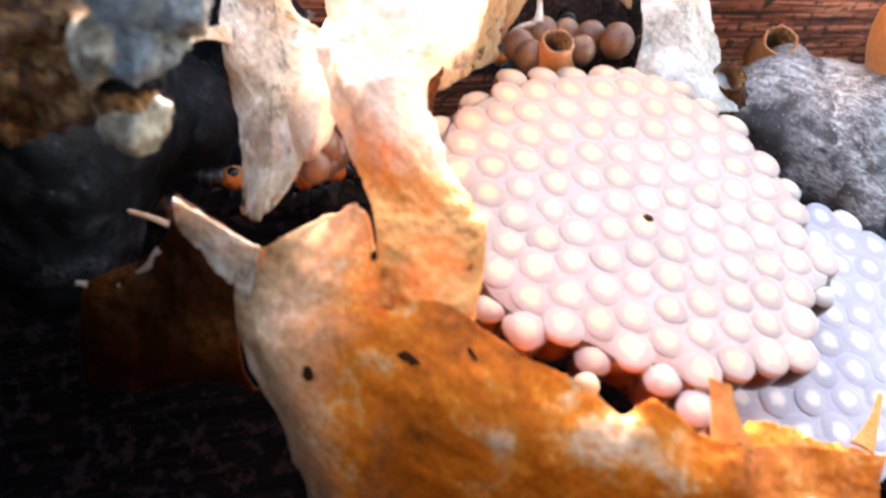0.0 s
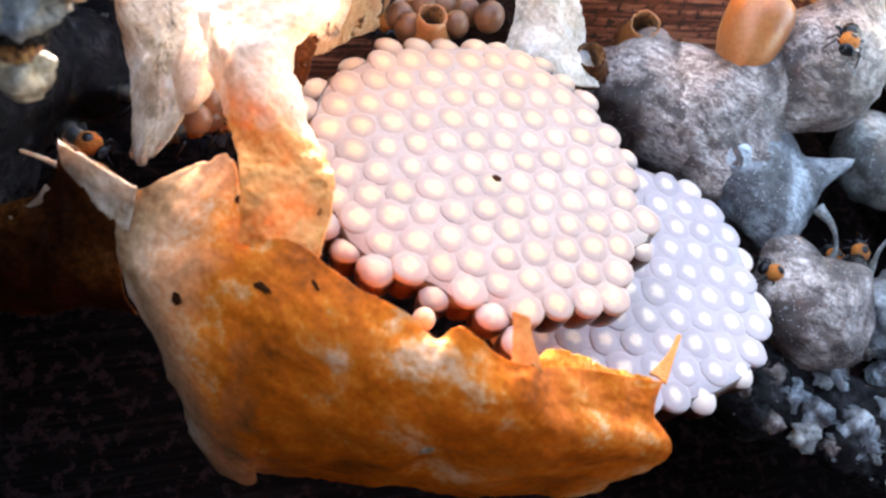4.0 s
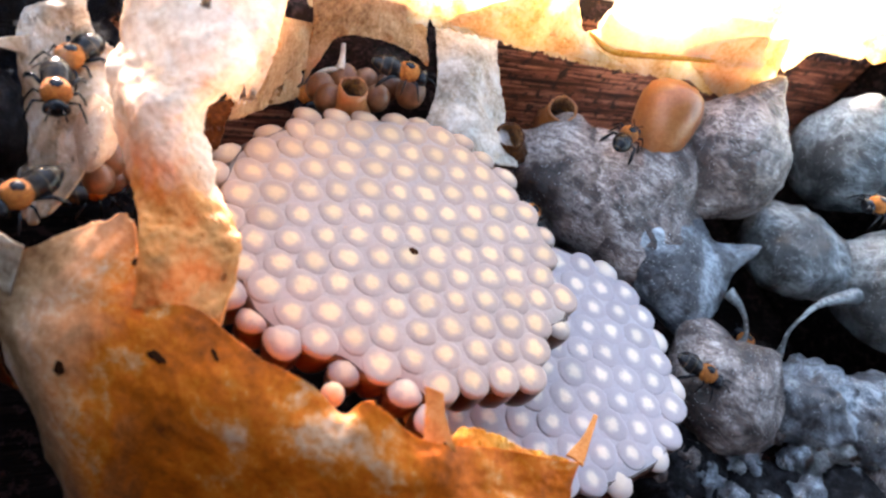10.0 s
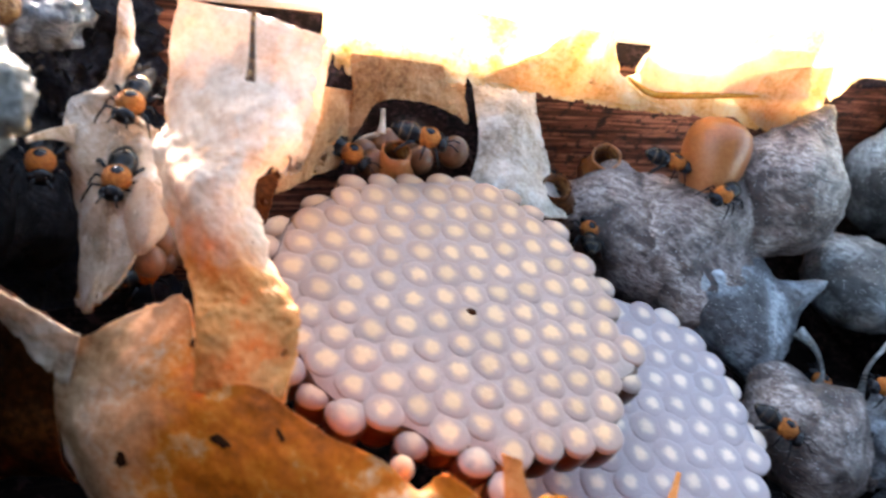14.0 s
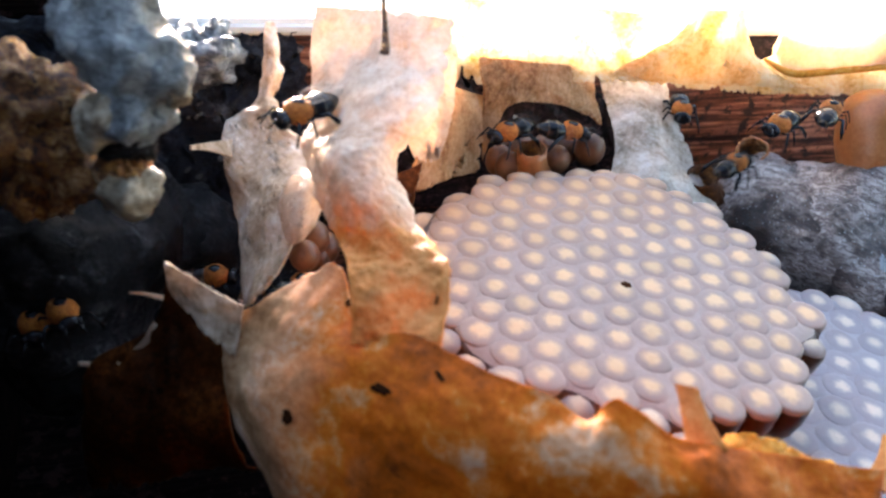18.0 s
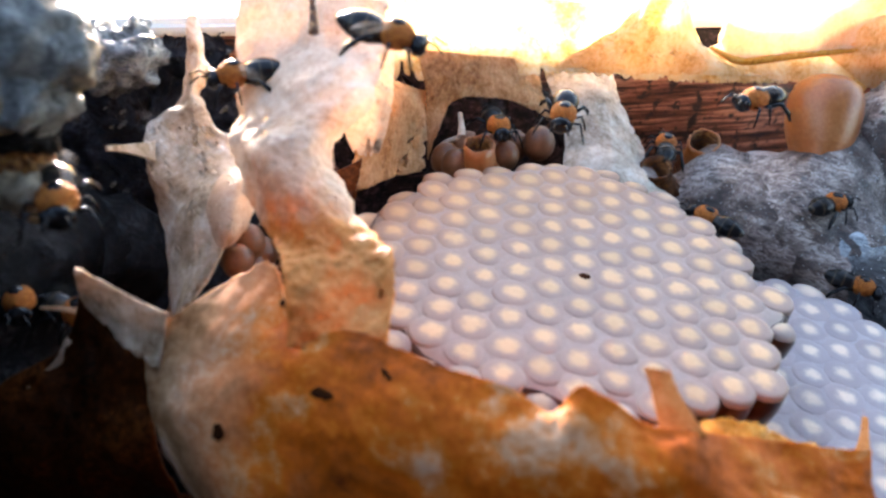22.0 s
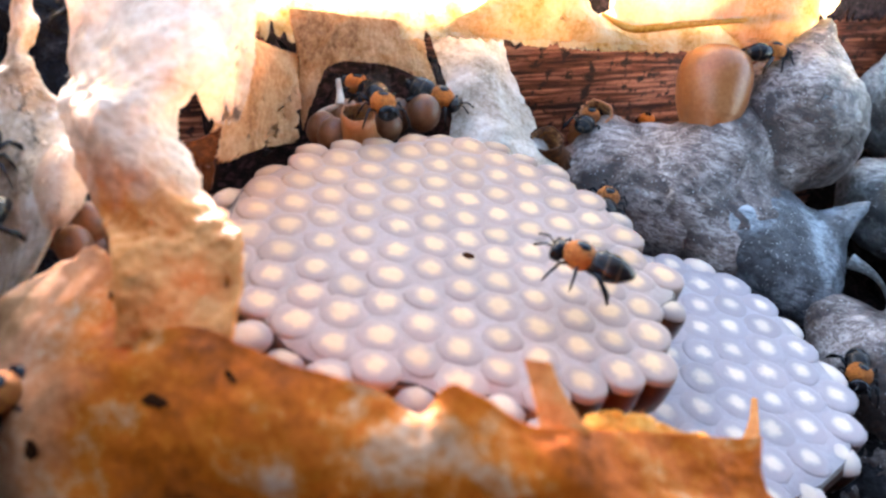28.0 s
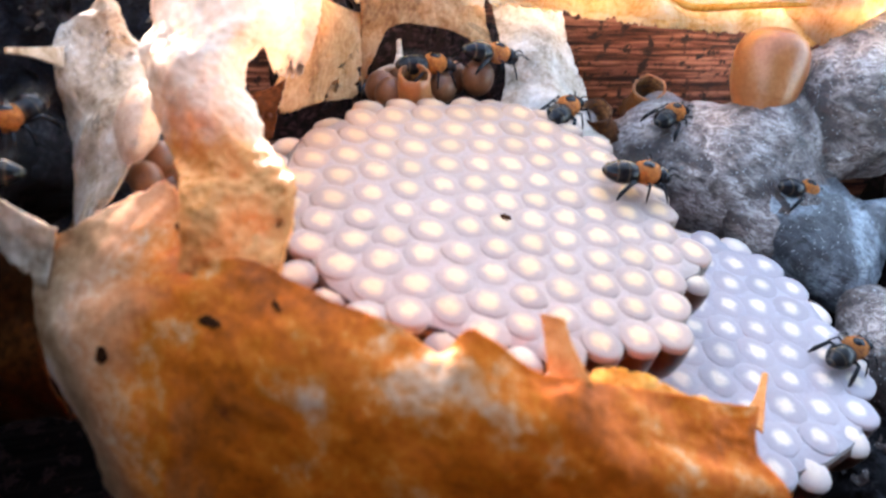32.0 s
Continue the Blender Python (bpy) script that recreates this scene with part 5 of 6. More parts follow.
def wing_shape(root, tip, wide, side):
    """A thin veined blade, rounder towards the tip."""
    a, b = Vector(root), Vector(tip)
    along = b - a
    across = along.cross(Vector((0, 0, 1))).normalized() * side
    v, f, n = [], [], 9
    for k in range(n):
        u = k / (n - 1)
        w = wide * (0.18 + 0.95 * math.sin(math.pi * min(1, 0.08 + 0.86 * u ** 1.2))) if k < n - 1 else wide * 0.1
        c = a + along * u + Vector((0, 0, 0.02 * math.sin(3 * u)))
        for q, lift in ((-0.45, 0.006), (0.55, 0.006), (0.55, -0.006), (-0.45, -0.006)):
            v.append(tuple(c + across * w * q + Vector((0, 0, lift))))
    for k in range(n - 1):
        for q in range(4):
            f.append((k * 4 + q, k * 4 + (q + 1) % 4, k * 4 + 4 + (q + 1) % 4, k * 4 + 4 + q))
    f += [(3, 2, 1, 0), tuple((n - 1) * 4 + q for q in range(4))]
    return v, f


def build_bee(spread):
    bee = thing("stingless_bee", (0, 0, 0), "black stingless bee with orange furry thorax, wings spread in flight" if spread else "black stingless bee with orange furry thorax and folded wings", "bee", "bees of the nest")
    thorax = shaped("thorax", *egg_shape((0.12, 0, 0.32), (0.25, 0.24, 0.21), 4, 0, 0.08), FUR, bee, "orange furry thorax")
    shaped("shield", *egg_shape((0.11, 0, 0.475), (0.13, 0.12, 0.07)), SHELL, thorax, "glossy black shield")
    head = shaped("head", *egg_shape((0.43, 0, 0.27), (0.12, 0.19, 0.16)), SHELL, bee, "glossy black head")
    for side in (-1, 1):
        shaped("eye", *egg_shape((0.47, side * 0.14, 0.29), (0.07, 0.065, 0.11), 2), SHELL, head, "dark compound eye")
        shaped("antenna", *tube([(0.52, side * 0.05, 0.33), (0.62, side * 0.10, 0.40), (0.78, side * 0.16, 0.33)], [0.018, 0.016, 0.018], 6), SHELL, head)
        tip = (-0.34, side * 0.80, 0.50) if spread else (-0.74, side * 0.10, 0.49)
        shaped("wing", *wing_shape((0.02, side * 0.12, 0.49), tip, 0.24, side), WING, bee, "pale glossy wing")
        for k, (x0, x1, drop) in enumerate(((0.24, 0.44, 1.0), (0.10, 0.08, 1.0), (-0.04, -0.42, 1.0))):
            r = 0.026 + 0.012 * (k == 2)
            shaped("leg", *tube([(x0, side * 0.14, 0.22), ((x0 + x1) / 2, side * 0.33, 0.31), (x1, side * 0.42, 0.13), (x1 + 0.06 * (1 - k), side * 0.46, 0.0)], [r, r, r * 1.2 if k == 2 else r * 0.8, r * 0.5], 6), SHELL, bee, "black leg")
    shaped("abdomen", *egg_shape((-0.34, 0, 0.29), (0.38, 0.245, 0.21), 4, 0.35), BANDS, bee, "glossy black abdomen with faint pale bands")
    return bee


TRAILS = {
    "comb": [
        (0.00, -5.00, -1.20, -1.90, 60),
        (25.20, -5.00, -1.20, -1.90, 60),
        (25.30, -3.49, -0.72, -1.07, 120),
        (25.40, -1.97, -0.25, -0.23, 179),
        (25.50, -0.46, 0.23, 0.60, 239),
        (25.80, -0.93, -1.13, 0.20, 217),
        (26.00, -1.00, -1.57, 0.02, 209),
        (26.30, -0.87, -1.50, 0.02, 201),
        (26.80, -0.53, -1.44, 0.80, 177),
        (28.50, 1.82, 1.15, 0.10, 174),
        (29.00, 1.67, 2.26, -0.00, 101),
        (29.50, 1.10, 1.95, -0.00, 64),
        (30.00, 1.28, 1.83, -0.00, 56),
        (30.17, 1.15, 1.76, -0.00, -1),
        (30.33, 1.02, 1.69, -0.00, -58),
        (30.50, 0.88, 1.61, -0.00, -115),
        (31.00, 0.87, 1.54, -0.00, -166),
        (31.17, 1.05, 1.65, -0.00, -219),
        (31.33, 1.24, 1.77, -0.00, -273),
        (31.50, 1.43, 1.88, -0.00, -326),
        (32.00, 1.48, 1.93, -0.00, -331),
    ],
    "ridge": [
        (0.00, -0.60, 6.00, -2.00, -60),
        (4.00, -0.60, 6.00, -2.00, -60),
        (5.00, 0.10, 5.10, -1.20, -60),
        (11.00, 0.10, 5.10, -1.20, -50),
        (12.00, 0.15, 5.00, -1.10, -60),
        (14.00, 0.20, 5.20, -1.10, -40),
        (15.00, 0.50, 4.25, -0.54, -83),
        (16.50, 1.33, 6.34, -0.96, -90),
        (18.00, -0.50, 5.62, 0.00, -73),
        (19.00, 0.15, 4.97, -0.46, -60),
        (20.00, 0.11, 8.65, -1.68, -88),
        (21.00, -0.25, 8.34, -1.39, -79),
        (21.33, -0.04, 8.53, -1.72, -20),
        (21.67, 0.18, 8.71, -2.05, 39),
        (22.00, 0.42, 5.37, -0.60, 99),
        (22.50, 0.88, 6.70, -1.13, 56),
        (23.00, 1.42, 6.65, -0.96, 13),
        (24.00, 0.39, 4.62, -0.63, 22),
        (25.00, 0.57, 4.72, -0.55, 32),
        (26.00, 0.09, 4.53, -0.44, 98),
        (27.50, 1.23, 7.35, -1.22, 80),
        (29.00, 0.34, 4.81, -0.56, 81),
        (29.33, 0.50, 4.76, -0.44, 22),
        (29.67, 0.64, 7.07, -1.50, -37),
        (30.00, 0.85, 6.77, -1.27, -95),
        (30.33, 0.47, 8.97, -2.32, -151),
        (30.67, 0.06, 8.61, -2.12, -207),
        (31.00, -0.18, 5.78, -0.70, -263),
        (32.00, -0.06, 3.59, -0.34, -281),
    ],
    "tube": [
        (0.00, 2.20, 7.60, -2.20, -90),
        (10.00, 2.20, 7.60, -2.20, -90),
        (10.50, 2.02, 6.99, -1.42, -21),
        (11.00, 1.83, 6.39, -0.64, 47),
        (12.00, 1.93, 5.69, -0.09, 36),
        (12.50, 1.83, 5.87, -0.27, -15),
        (13.00, 1.73, 6.04, -0.46, -66),
        (13.50, 2.02, 6.31, -0.32, -26),
        (14.00, 2.31, 6.58, -0.18, 13),
        (14.50, 1.43, 6.58, -0.92, -35),
        (15.00, 0.34, 4.83, -0.65, -83),
        (15.75, 1.18, 6.34, -1.07, -26),
        (16.50, 2.00, 5.90, -0.50, 30),
        (17.25, 1.66, 5.41, 0.08, -40),
        (18.00, 1.33, 4.91, 0.65, -111),
        (19.00, 1.96, 5.37, -1.14, -97),
        (19.50, 1.97, 6.05, -0.89, -52),
        (20.00, 1.76, 4.62, 0.36, -6),
        (20.50, 1.94, 6.38, -0.89, -45),
        (21.00, 1.94, 5.68, -0.95, -84),
        (21.50, 2.79, 5.72, -0.99, -17),
        (22.00, 3.62, 5.49, -0.88, 50),
        (22.33, 3.02, 5.75, -0.75, -7),
        (22.67, 2.51, 6.52, -0.90, -64),
        (23.00, 2.29, 10.55, -2.63, -121),
        (23.33, 2.31, 10.57, -2.57, -70),
        (23.67, 2.33, 10.58, -2.53, -19),
        (24.00, 2.31, 10.57, -2.49, 33),
        (25.00, 2.97, 5.96, -0.70, 56),
        (26.00, 1.93, 5.86, -0.92, 94),
        (27.50, 2.39, 10.63, -2.43, 20),
        (28.00, 2.33, 10.59, -2.51, -35),
        (28.50, 2.28, 10.54, -2.57, -91),
        (29.00, 2.24, 10.50, -2.64, -146),
        (29.33, 3.08, 6.19, -0.46, -93),
        (29.67, 4.43, 6.74, -0.63, -39),
        (30.00, 5.75, 6.91, -0.59, 15),
        (31.00, 2.04, 10.33, -1.49, 87),
        (32.00, 1.71, 5.91, -0.90, 69),
    ],
    "egg": [
        (0.00, 3.80, 8.20, -1.60, -90),
        (4.50, 4.86, 7.17, 0.81, -90),
        (4.67, 4.83, 7.08, 0.67, -34),
        (4.83, 4.81, 6.99, 0.52, 23),
        (5.00, 4.81, 6.91, 0.37, 79),
        (5.40, 5.28, 7.00, 0.48, 24),
        (5.80, 5.79, 7.24, 0.52, -30),
        (6.20, 5.23, 7.73, -0.27, -80),
        (6.60, 4.57, 7.87, -0.83, -130),
        (7.00, 3.90, 8.00, -1.40, -180),
        (9.30, 2.40, 6.60, -0.80, -180),
        (9.65, 2.45, 6.25, -0.45, -230),
        (10.00, 2.50, 5.90, -0.10, -280),
        (11.00, 2.85, 11.03, -3.62, -300),
        (13.00, 3.16, 5.98, -0.50, -360),
        (13.50, 3.34, 6.11, -0.31, -418),
        (14.00, 3.58, 6.31, -0.13, -476),
        (14.33, 3.42, 6.39, 0.12, -526),
        (14.67, 3.24, 6.48, 0.37, -576),
        (15.00, 3.04, 6.62, 0.61, -626),
        (16.50, 3.45, 6.39, 0.11, -630),
        (18.00, 2.07, 5.78, 0.76, -637),
        (20.00, 2.50, 6.93, -0.01, -638),
        (21.00, 2.12, 5.51, -0.19, -685),
        (21.33, 1.94, 4.84, 0.37, -740),
        (21.67, 1.76, 4.17, 0.94, -794),
        (22.00, 1.58, 3.50, 1.50, -849),
        (23.00, 3.39, 6.52, 0.41, -811),
        (23.50, 2.80, 6.54, 0.08, -749),
        (24.00, 2.22, 5.96, 0.04, -687),
        (25.00, 2.21, 5.96, -0.04, -635),
        (26.00, 2.72, 10.92, -1.66, -647),
        (27.50, 3.60, 8.40, 0.40, -660),
        (28.25, 4.30, 7.78, 0.90, -699),
        (29.00, 5.34, 8.12, 1.10, -739),
        (29.50, 5.28, 8.21, 1.13, -699),
        (30.00, 5.40, 9.00, 0.90, -660),
        (32.00, 5.40, 9.00, 0.90, -660),
    ],
    "gap": [
        (0.00, -2.60, 4.40, -1.20, -60),
        (5.00, -2.60, 4.40, -1.20, -60),
        (6.00, -3.51, 1.45, 0.63, -36),
        (7.00, -2.75, 3.17, 0.19, 18),
        (8.00, -2.60, 3.03, 0.17, 51),
        (9.00, -1.81, 3.09, 0.26, 37),
        (10.00, -1.92, 3.09, 0.33, 21),
        (12.00, -1.75, 3.21, 0.25, -36),
        (12.50, -1.99, 3.23, 0.31, 8),
        (13.00, -2.23, 3.25, 0.37, 51),
        (14.00, -2.18, 2.72, 0.26, 13),
        (15.00, -3.13, 1.96, -0.14, 38),
        (17.50, -3.10, 1.93, 0.27, 38),
        (17.67, -3.04, 2.08, 0.23, -12),
        (17.83, -2.98, 2.23, 0.19, -63),
        (18.00, -2.92, 2.37, 0.15, -113),
        (19.00, -3.00, 1.87, -0.08, -83),
        (20.00, -2.94, 2.00, 0.02, -114),
        (21.00, -2.93, 2.17, -0.17, -68),
        (22.00, -2.40, 3.06, 0.05, -55),
        (23.00, -2.00, 3.22, 0.05, -39),
        (25.00, -2.63, 2.81, 0.17, -75),
        (26.00, -2.48, 2.72, 0.08, -146),
        (27.50, -2.30, 2.71, 0.09, -77),
        (29.00, -2.11, 2.71, 0.10, -7),
        (30.00, -2.15, 2.83, 0.23, 37),
        (31.00, -2.22, 2.84, 0.20, -24),
        (32.00, -2.45, 3.02, -0.15, 42),
    ],
    "gap2": [
        (0.00, -3.60, 3.40, -1.60, -40),
        (13.00, -3.60, 3.40, -1.60, -40),
        (14.00, -3.29, 2.11, -0.34, -3),
        (15.00, -1.95, 3.98, 0.65, -51),
        (16.50, -2.20, 4.00, -0.60, 20),
        (18.00, -2.13, 3.03, 0.13, 38),
        (19.00, -1.99, 3.09, 0.10, -3),
        (20.00, -1.86, 3.93, 0.71, -73),
        (21.00, -2.00, 4.20, -0.70, 0),
        (21.50, -1.57, 3.17, 0.19, -40),
        (22.00, -1.15, 2.13, 1.08, -80),
        (23.00, -1.64, 1.63, 1.26, -86),
        (23.50, -1.24, 1.38, 1.09, -37),
        (24.00, -0.85, 1.14, 0.93, 12),
        (24.17, -1.06, 0.93, 0.79, 66),
        (24.33, -1.27, 0.71, 0.64, 120),
        (24.50, -1.49, 0.50, 0.50, 174),
        (24.75, -1.94, 2.35, -0.05, 107),
        (25.00, -2.40, 4.20, -0.60, 40),
        (26.00, -2.40, 4.20, -0.60, 40),
        (27.50, -1.90, 4.20, -0.30, 0),
        (29.00, -1.36, 3.07, 0.04, -8),
        (30.00, -1.43, 3.02, 0.05, 15),
        (30.50, -1.48, 3.65, 0.16, -55),
        (31.00, -1.52, 4.28, 0.28, -125),
        (31.33, -1.54, 4.06, 0.23, -69),
        (31.67, -1.56, 3.85, 0.18, -13),
        (32.00, -1.59, 3.63, 0.14, 42),
    ],
    "cowltop": [
        (0.00, -7.60, 0.90, -1.50, 0),
        (4.50, -7.00, 0.50, 0.00, 0),
        (5.00, -6.40, 0.30, 0.40, 0),
        (6.00, -5.86, -0.59, 0.88, -69),
        (6.50, -5.89, -0.61, 0.87, -18),
        (7.00, -5.93, -0.63, 0.87, 34),
        (8.00, -5.60, -0.39, 0.63, 19),
        (9.00, -5.64, -0.53, 0.54, 52),
        (9.50, -5.63, -0.75, 0.51, -20),
        (10.00, -5.61, -0.96, 0.48, -92),
        (11.00, -5.56, -0.91, 0.43, -128),
        (12.00, -5.10, -1.78, 1.34, -93),
        (13.00, -5.44, -1.41, 0.93, -113),
        (14.00, -5.75, -0.54, 0.88, -71),
        (15.00, -5.11, -1.09, 1.88, -80),
        (16.50, -4.32, -2.46, 2.28, -85),
        (17.80, -4.59, -1.50, 1.73, -95),
        (18.00, -4.69, -1.51, 1.70, -107),
        (18.40, -4.94, -1.29, 1.42, -142),
        (19.00, -5.60, 0.60, -0.40, -180),
        (21.00, -7.20, 1.00, -1.00, -180),
        (22.50, -7.20, 1.00, -0.50, -225),
        (24.00, -7.20, 1.00, 0.00, -270),
        (24.50, -7.31, 0.84, 0.02, -334),
        (25.00, -7.42, 0.69, 0.03, -399),
        (26.00, -6.94, 0.59, 0.99, -400),
        (28.00, -5.60, 0.50, 1.40, -360),
        (30.00, -5.60, 0.50, 1.40, -360),
        (32.00, -5.60, 0.50, 1.20, -360),
    ],
    "cowlmid": [
        (0.00, -6.00, -1.60, -2.20, 30),
        (4.20, -5.60, -1.40, -1.20, 30),
        (4.60, -5.38, -1.95, -0.64, -22),
        (5.00, -5.16, -2.50, -0.08, -75),
        (6.00, -5.14, -2.13, 0.26, -71),
        (7.00, -5.26, -1.84, 0.55, -106),
        (8.00, -5.41, -1.82, 0.71, -92),
        (9.00, -5.43, -1.84, 0.73, -83),
        (10.00, -5.22, -1.81, 0.67, -50),
        (11.00, -5.43, -1.99, 0.62, -92),
        (12.00, -4.59, -2.93, 1.02, -57),
        (12.50, -4.70, -2.70, 0.75, -5),
        (13.00, -4.82, -2.48, 0.48, 47),
        (13.50, -5.05, -1.96, 0.41, -9),
        (14.00, -5.28, -1.44, 0.34, -66),
        (15.00, -6.67, -0.55, 1.01, 7),
        (15.75, -6.79, -0.47, 0.66, 48),
        (16.50, -6.90, -0.40, 0.30, 90),
        (17.00, -7.05, -0.90, 0.25, 135),
        (17.50, -7.20, -1.40, 0.20, 180),
        (17.75, -6.73, -1.64, -0.80, 107),
        (18.00, -6.26, -1.87, -1.81, 34),
        (18.33, -6.17, -2.17, -0.83, -26),
        (18.67, -6.09, -2.47, 0.15, -85),
        (19.00, -6.01, -2.77, 1.12, -144),
        (19.50, -6.51, -2.06, 0.30, -71),
        (20.00, -7.02, -1.36, -0.53, 3),
        (21.00, -6.90, -1.75, 0.42, 35),
        (21.50, -5.95, -2.90, 1.01, -6),
        (22.00, -4.99, -4.06, 1.60, -47),
        (22.50, -5.95, -3.63, 1.00, 21),
        (23.00, -6.90, -3.20, 0.40, 90),
        (24.00, -6.90, -3.20, 0.40, 90),
        (24.50, -6.44, -3.02, 0.53, 21),
        (25.00, -5.99, -2.85, 0.66, -48),
        (25.50, -5.93, -2.32, 0.20, -9),
        (26.00, -5.87, -1.80, -0.26, 31),
        (27.00, -5.73, -1.80, 0.07, -15),
        (28.00, -5.60, -1.80, 0.40, -60),
        (29.00, -4.86, -2.22, 0.06, -98),
        (30.00, -5.37, -1.68, -0.06, -68),
        (31.00, -5.84, -1.00, 0.25, -80),
        (32.00, -6.08, -2.27, 0.01, -89),
    ],
    "cowllow": [
        (0.00, -6.40, -2.40, -2.60, 0),
        (4.20, -5.90, -2.60, -1.50, 0),
        (4.60, -5.68, -3.12, -0.68, -50),
        (5.00, -5.46, -3.64, 0.14, -101),
        (6.00, -4.92, -2.82, 0.19, -98),
        (7.00, -5.01, -2.85, 0.22, -97),
        (8.00, -4.86, -2.68, 0.02, -96),
        (9.00, -5.49, -2.58, 0.49, -68),
        (10.00, -4.51, -3.23, 0.33, -98),
        (11.00, -4.49, -3.23, 0.04, -98),
        (12.00, -4.26, -3.37, 1.09, -98),
        (13.00, -4.94, -3.03, 0.70, -56),
        (14.00, -6.32, -1.73, 0.21, -50),
        (15.00, -4.92, -3.84, 2.50, -50),
        (15.75, -5.66, -2.92, 0.95, -125),
        (16.50, -6.40, -2.00, -0.60, -200),
        (17.00, -6.43, -2.82, -0.58, -142),
        (17.50, -6.46, -3.65, -0.57, -84),
        (18.00, -6.49, -4.47, -0.55, -26),
        (19.00, -6.04, -3.40, -0.12, -48),
        (20.00, -6.01, -3.26, -0.11, -42),
        (21.00, -6.62, -2.25, 0.07, -53),
        (22.00, -5.74, -3.51, -0.69, 2),
        (23.00, -5.42, -2.94, -0.51, 1),
        (23.50, -5.16, -3.13, -0.30, 62),
        (24.00, -4.91, -3.31, -0.08, 123),
        (24.33, -5.09, -3.44, -0.17, 179),
        (24.67, -5.28, -3.58, -0.25, 236),
        (25.00, -5.46, -3.71, -0.34, 292),
        (26.00, -5.22, -2.61, -0.66, 258),
        (28.00, -4.90, -2.90, 0.30, 260),
        (28.50, -4.78, -2.77, -0.03, 324),
        (29.00, -4.66, -2.64, -0.36, 388),
        (29.50, -4.91, -2.06, -0.02, 430),
        (30.00, -5.16, -1.48, 0.33, 472),
        (30.50, -5.45, -1.84, 0.29, 522),
        (31.00, -5.73, -2.21, 0.24, 573),
        (32.00, -5.63, -3.42, 0.03, 577),
    ],
    "sheetbee": [
        (0.00, -7.40, -3.60, -3.00, 30),
        (16.00, -7.40, -3.60, -3.00, 30),
        (18.00, -6.76, -4.68, -0.74, -43),
        (19.00, -6.20, -4.69, -0.58, -25),
        (20.00, -5.99, -4.85, -0.94, -44),
        (21.00, -6.39, -3.58, -0.05, -29),
        (22.00, -6.25, -3.82, -0.44, -45),
        (23.00, -6.09, -3.63, -0.12, 2),
        (24.00, -5.53, -3.97, -0.37, 29),
        (24.60, -4.32, -4.16, -0.39, 3),
        (24.80, -3.62, -4.49, -0.13, 54),
        (25.00, -2.91, -4.81, 0.13, 106),
        (25.50, -2.78, -4.97, 0.13, 111),
        (26.00, -2.34, -5.16, -0.33, 117),
        (27.20, -3.60, -5.20, -0.60, 60),
        (28.50, -2.95, -4.23, 0.42, 105),
        (29.00, -2.82, -4.45, 0.36, 116),
        (29.60, -2.91, -4.62, 0.30, 121),
        (30.00, -3.75, -4.61, -0.65, 181),
        (30.40, -4.60, -4.60, -1.60, 240),
        (32.00, -5.60, -4.20, -2.60, 240),
    ],
    "flyer": [
        (0.00, -4.80, -0.60, -2.20, 60),
        (18.20, -4.80, -0.20, -0.80, 60),
        (18.40, -4.50, 1.00, 0.40, 20),
        (18.60, -4.20, 2.20, 1.60, -20),
        (19.00, -2.73, -1.61, 2.73, -3),
        (19.50, -2.59, -1.44, 2.31, -18),
        (20.00, -2.79, -0.05, 2.02, 17),
        (20.30, -2.99, 1.78, 1.41, 59),
        (20.60, -3.20, 3.60, 0.80, 100),
        (20.90, -3.90, 3.00, 1.40, 140),
        (21.20, -4.60, 2.40, 2.00, 180),
        (22.00, -4.93, -0.79, 1.73, 217),
        (22.25, -4.66, -0.74, 1.90, 277),
        (22.50, -4.39, -0.70, 2.07, 338),
        (23.00, -3.14, -0.40, 1.89, 373),
        (23.50, -2.19, 0.12, 0.40, 422),
        (24.00, -0.64, 1.84, 0.70, 392),
        (24.50, 0.71, 3.89, 0.62, 421),
        (25.20, 0.80, 6.80, 0.60, 420),
        (26.30, -1.00, 5.00, 0.40, 480),
        (29.00, -3.40, 3.20, -0.80, 540),
        (29.60, -3.58, 1.50, 0.85, 578),
        (30.00, -3.61, 1.11, 0.66, 611),
        (30.30, -3.60, 2.05, 0.43, 556),
        (30.60, -3.60, 3.00, 0.20, 500),
        (32.00, -3.60, 3.00, -1.00, 500),
    ],
    "flyer2": [
        (0.00, 7.60, 5.20, -2.60, 120),
        (21.20, 7.60, 5.20, -2.60, 120),
        (21.60, 2.50, 5.00, 2.20, 160),
        (21.80, -0.14, 1.89, 2.59, 86),
        (22.00, -2.78, -1.22, 2.98, 12),
        (22.50, -1.69, 0.88, 2.10, 38),
        (23.00, -0.15, 1.97, 1.53, 13),
        (23.60, 1.68, 3.19, 0.68, -12),
        (24.30, 5.20, 5.80, 0.60, 40),
        (25.50, 8.20, 5.40, -1.40, 0),
        (27.50, 8.20, 5.40, -1.40, 0),
        (29.00, 4.67, 5.19, -1.16, 51),
        (31.00, 4.60, 5.25, -1.17, 43),
        (32.00, 4.45, 5.51, -1.21, 36),
    ],
    "potbee": [
        (0.00, 7.90, 5.40, -2.40, 90),
        (5.00, 7.90, 5.40, -2.20, 90),
        (5.50, 7.87, 5.13, -2.00, 140),
        (6.00, 7.83, 4.87, -1.80, 190),
        (6.50, 7.60, 4.26, -1.28, 240),
        (6.75, 7.02, 4.37, -1.24, 301),
        (7.00, 6.23, 4.15, -0.88, 362),
        (7.40, 7.37, 6.93, -1.35, 435),
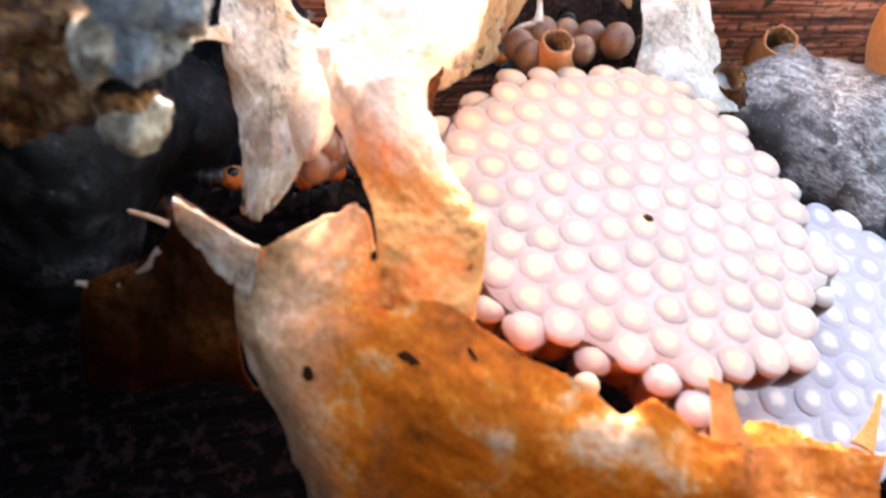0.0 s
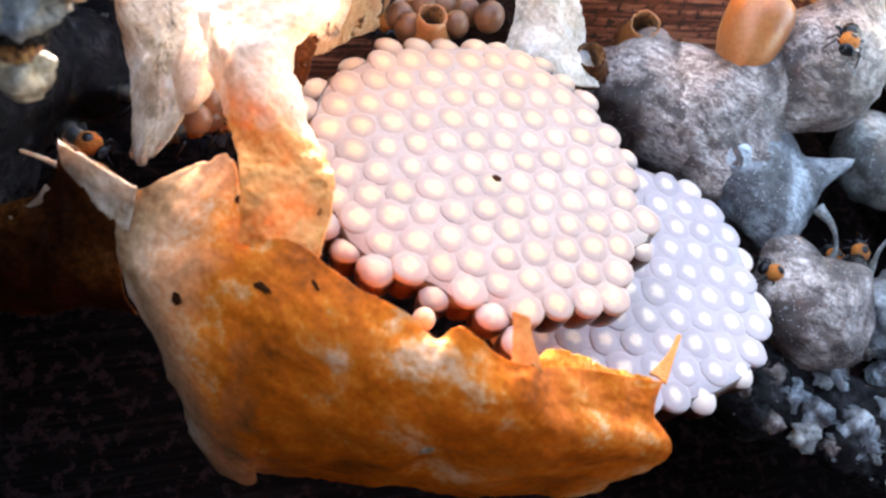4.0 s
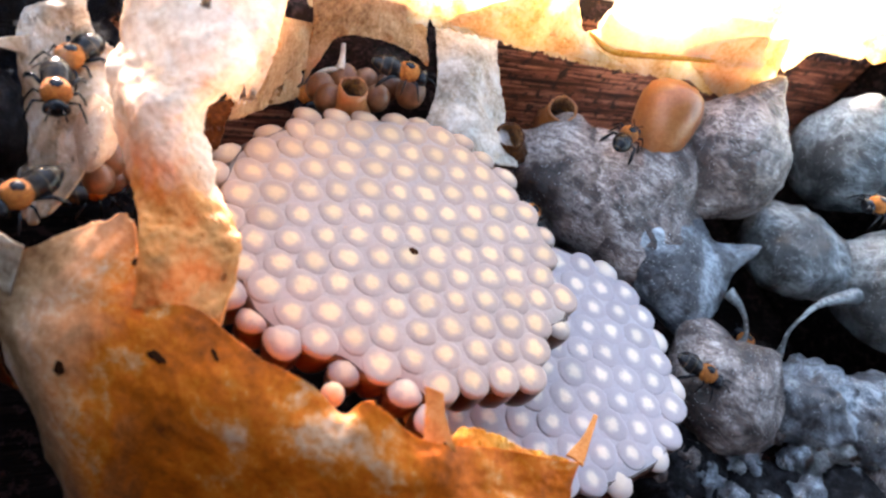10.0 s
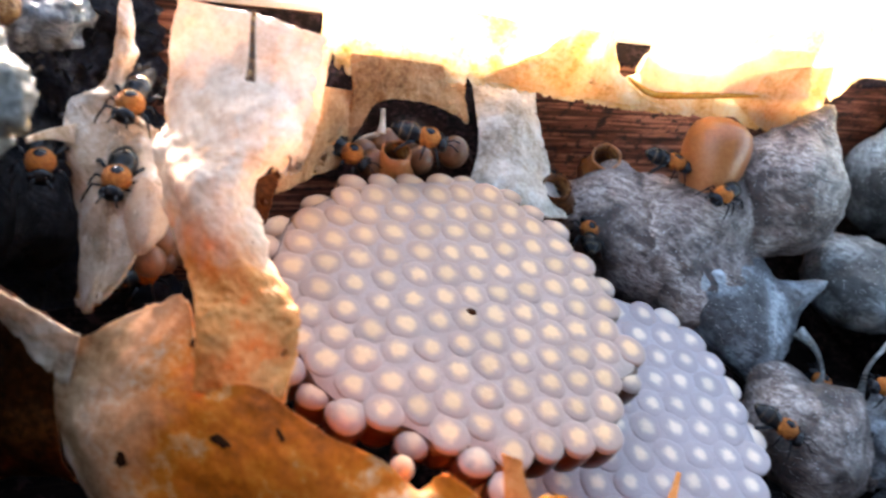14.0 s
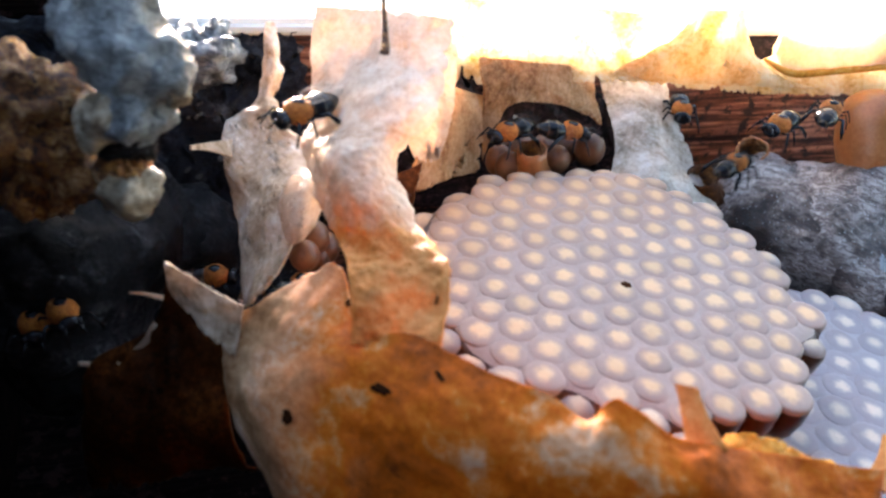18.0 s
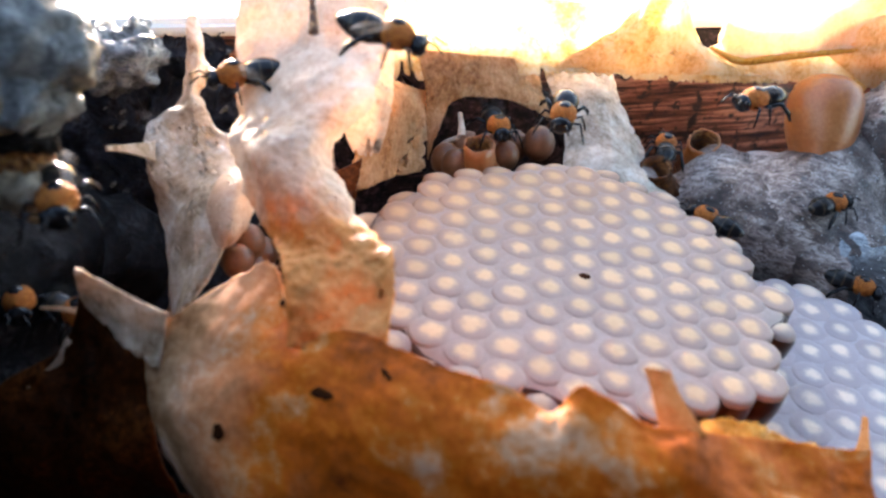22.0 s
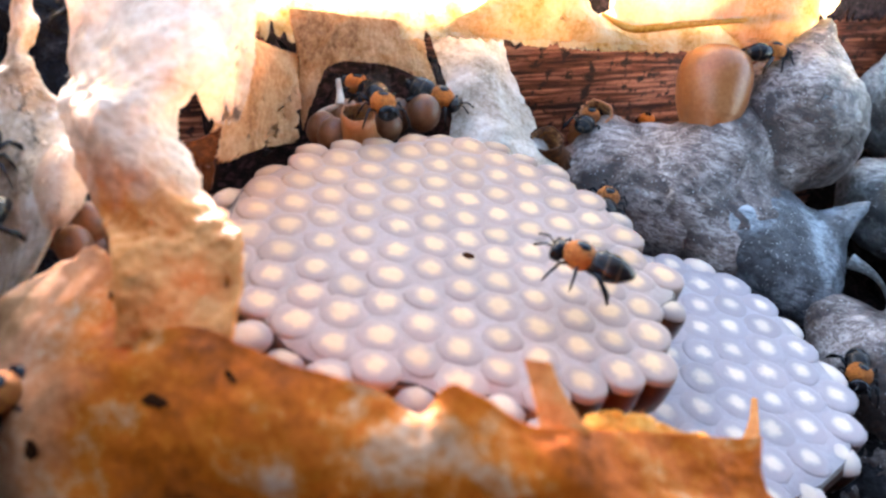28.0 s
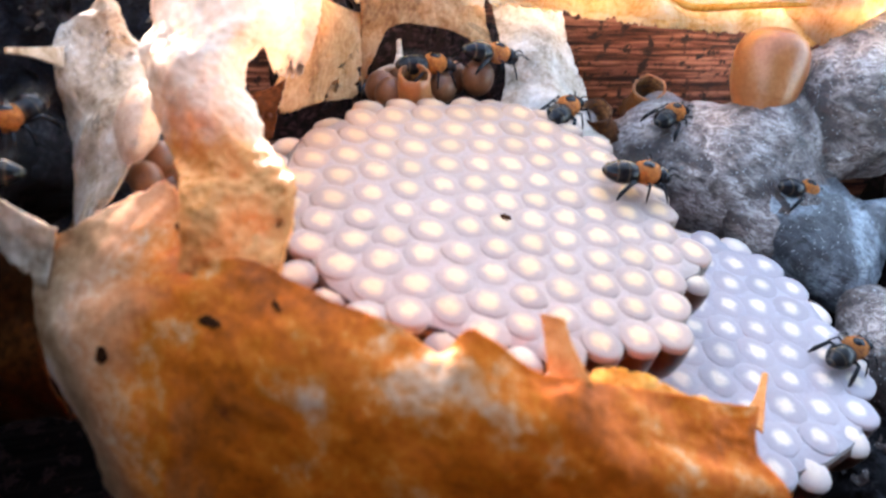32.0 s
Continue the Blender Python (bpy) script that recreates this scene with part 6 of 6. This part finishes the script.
        (8.00, 7.55, 7.50, -0.66, 453),
        (8.60, 8.60, 8.00, -1.60, 420),
        (9.10, 9.60, 7.70, -0.60, 480),
        (9.60, 10.60, 7.40, 0.40, 540),
        (10.00, 7.55, 6.50, 1.36, 583),
        (10.25, 9.52, 6.61, 0.78, 621),
        (10.50, 11.40, 6.60, 0.20, 660),
        (12.00, 9.60, 5.60, -1.60, 600),
        (21.00, 6.60, 4.00, -1.00, 540),
        (21.33, 5.73, 3.66, -0.94, 598),
        (21.67, 5.27, 4.49, -1.59, 655),
        (22.00, 4.44, 4.59, -1.86, 713),
        (22.60, 7.20, 3.80, -0.60, 720),
        (24.00, 7.60, 4.60, -1.80, 720),
        (32.00, 7.60, 4.60, -1.80, 720),
    ],
    "lowerbee": [
        (0.00, 6.20, 3.60, -2.40, 180),
        (7.50, 6.19, 3.42, -1.90, 180),
        (8.00, 5.25, 3.06, -1.73, 197),
        (8.20, 5.89, 3.83, -2.55, 251),
        (8.40, 6.04, 3.42, -2.16, 306),
        (8.60, 6.25, 3.13, -1.93, 360),
        (19.70, 6.25, 2.70, -1.90, 310),
        (30.80, 6.44, 2.68, -2.16, 260),
        (31.60, 6.55, 2.67, -2.11, 260),
        (31.73, 6.33, 2.74, -2.20, 312),
        (31.87, 5.83, 2.12, -1.73, 364),
        (32.00, 5.59, 2.09, -1.73, 416),
    ],
    "edgebee": [
        (0.00, 1.60, 3.70, -1.60, 120),
        (12.50, 1.77, 4.95, -2.10, 150),
        (13.00, 1.36, 5.04, -1.98, 167),
        (13.50, 1.51, 5.03, -1.83, 100),
        (15.15, 1.41, 5.10, -1.59, 170),
        (16.80, 1.28, 5.34, -1.42, 240),
        (17.50, 0.42, 1.17, -0.03, 181),
        (17.65, 0.41, 1.98, -0.02, 134),
        (17.80, 0.42, 3.02, -0.10, 87),
        (18.30, 1.66, 6.55, -0.85, 60),
        (18.90, 1.84, 5.61, -0.95, 10),
        (19.50, 2.12, 5.17, -1.35, -40),
        (19.95, 1.98, 5.03, -1.56, 30),
        (20.40, 1.88, 4.98, -1.74, 100),
        (21.93, 1.57, 3.49, -0.80, 159),
        (23.47, 1.34, 3.18, -0.60, 218),
        (25.00, 1.12, 2.87, -0.40, 278),
        (25.33, 1.31, 3.18, -0.63, 335),
        (25.67, 1.51, 3.49, -0.87, 393),
        (26.00, 1.70, 3.80, -1.10, 450),
        (32.00, 1.70, 3.80, -1.10, 450),
    ],
}

FLYING = {"flyer", "flyer2", "gap2"}
bees, walker, flier = {}, build_bee(False), build_bee(True)
for key in TRAILS:
    model = flier if key in FLYING else walker
    used = any(b is model for b in bees.values())
    bees[key] = copy_thing(model, Matrix()) if used else model
    bees[key].scale = (0.85, 0.85, 0.85)


def motions():
    for key, bee in bees.items():
        walk(bee, [(t, pose(U * x, U * y, U * z, 0, 8 if key in FLYING else 0, yaw)) for t, x, y, z, yaw in TRAILS[key]])


motions()
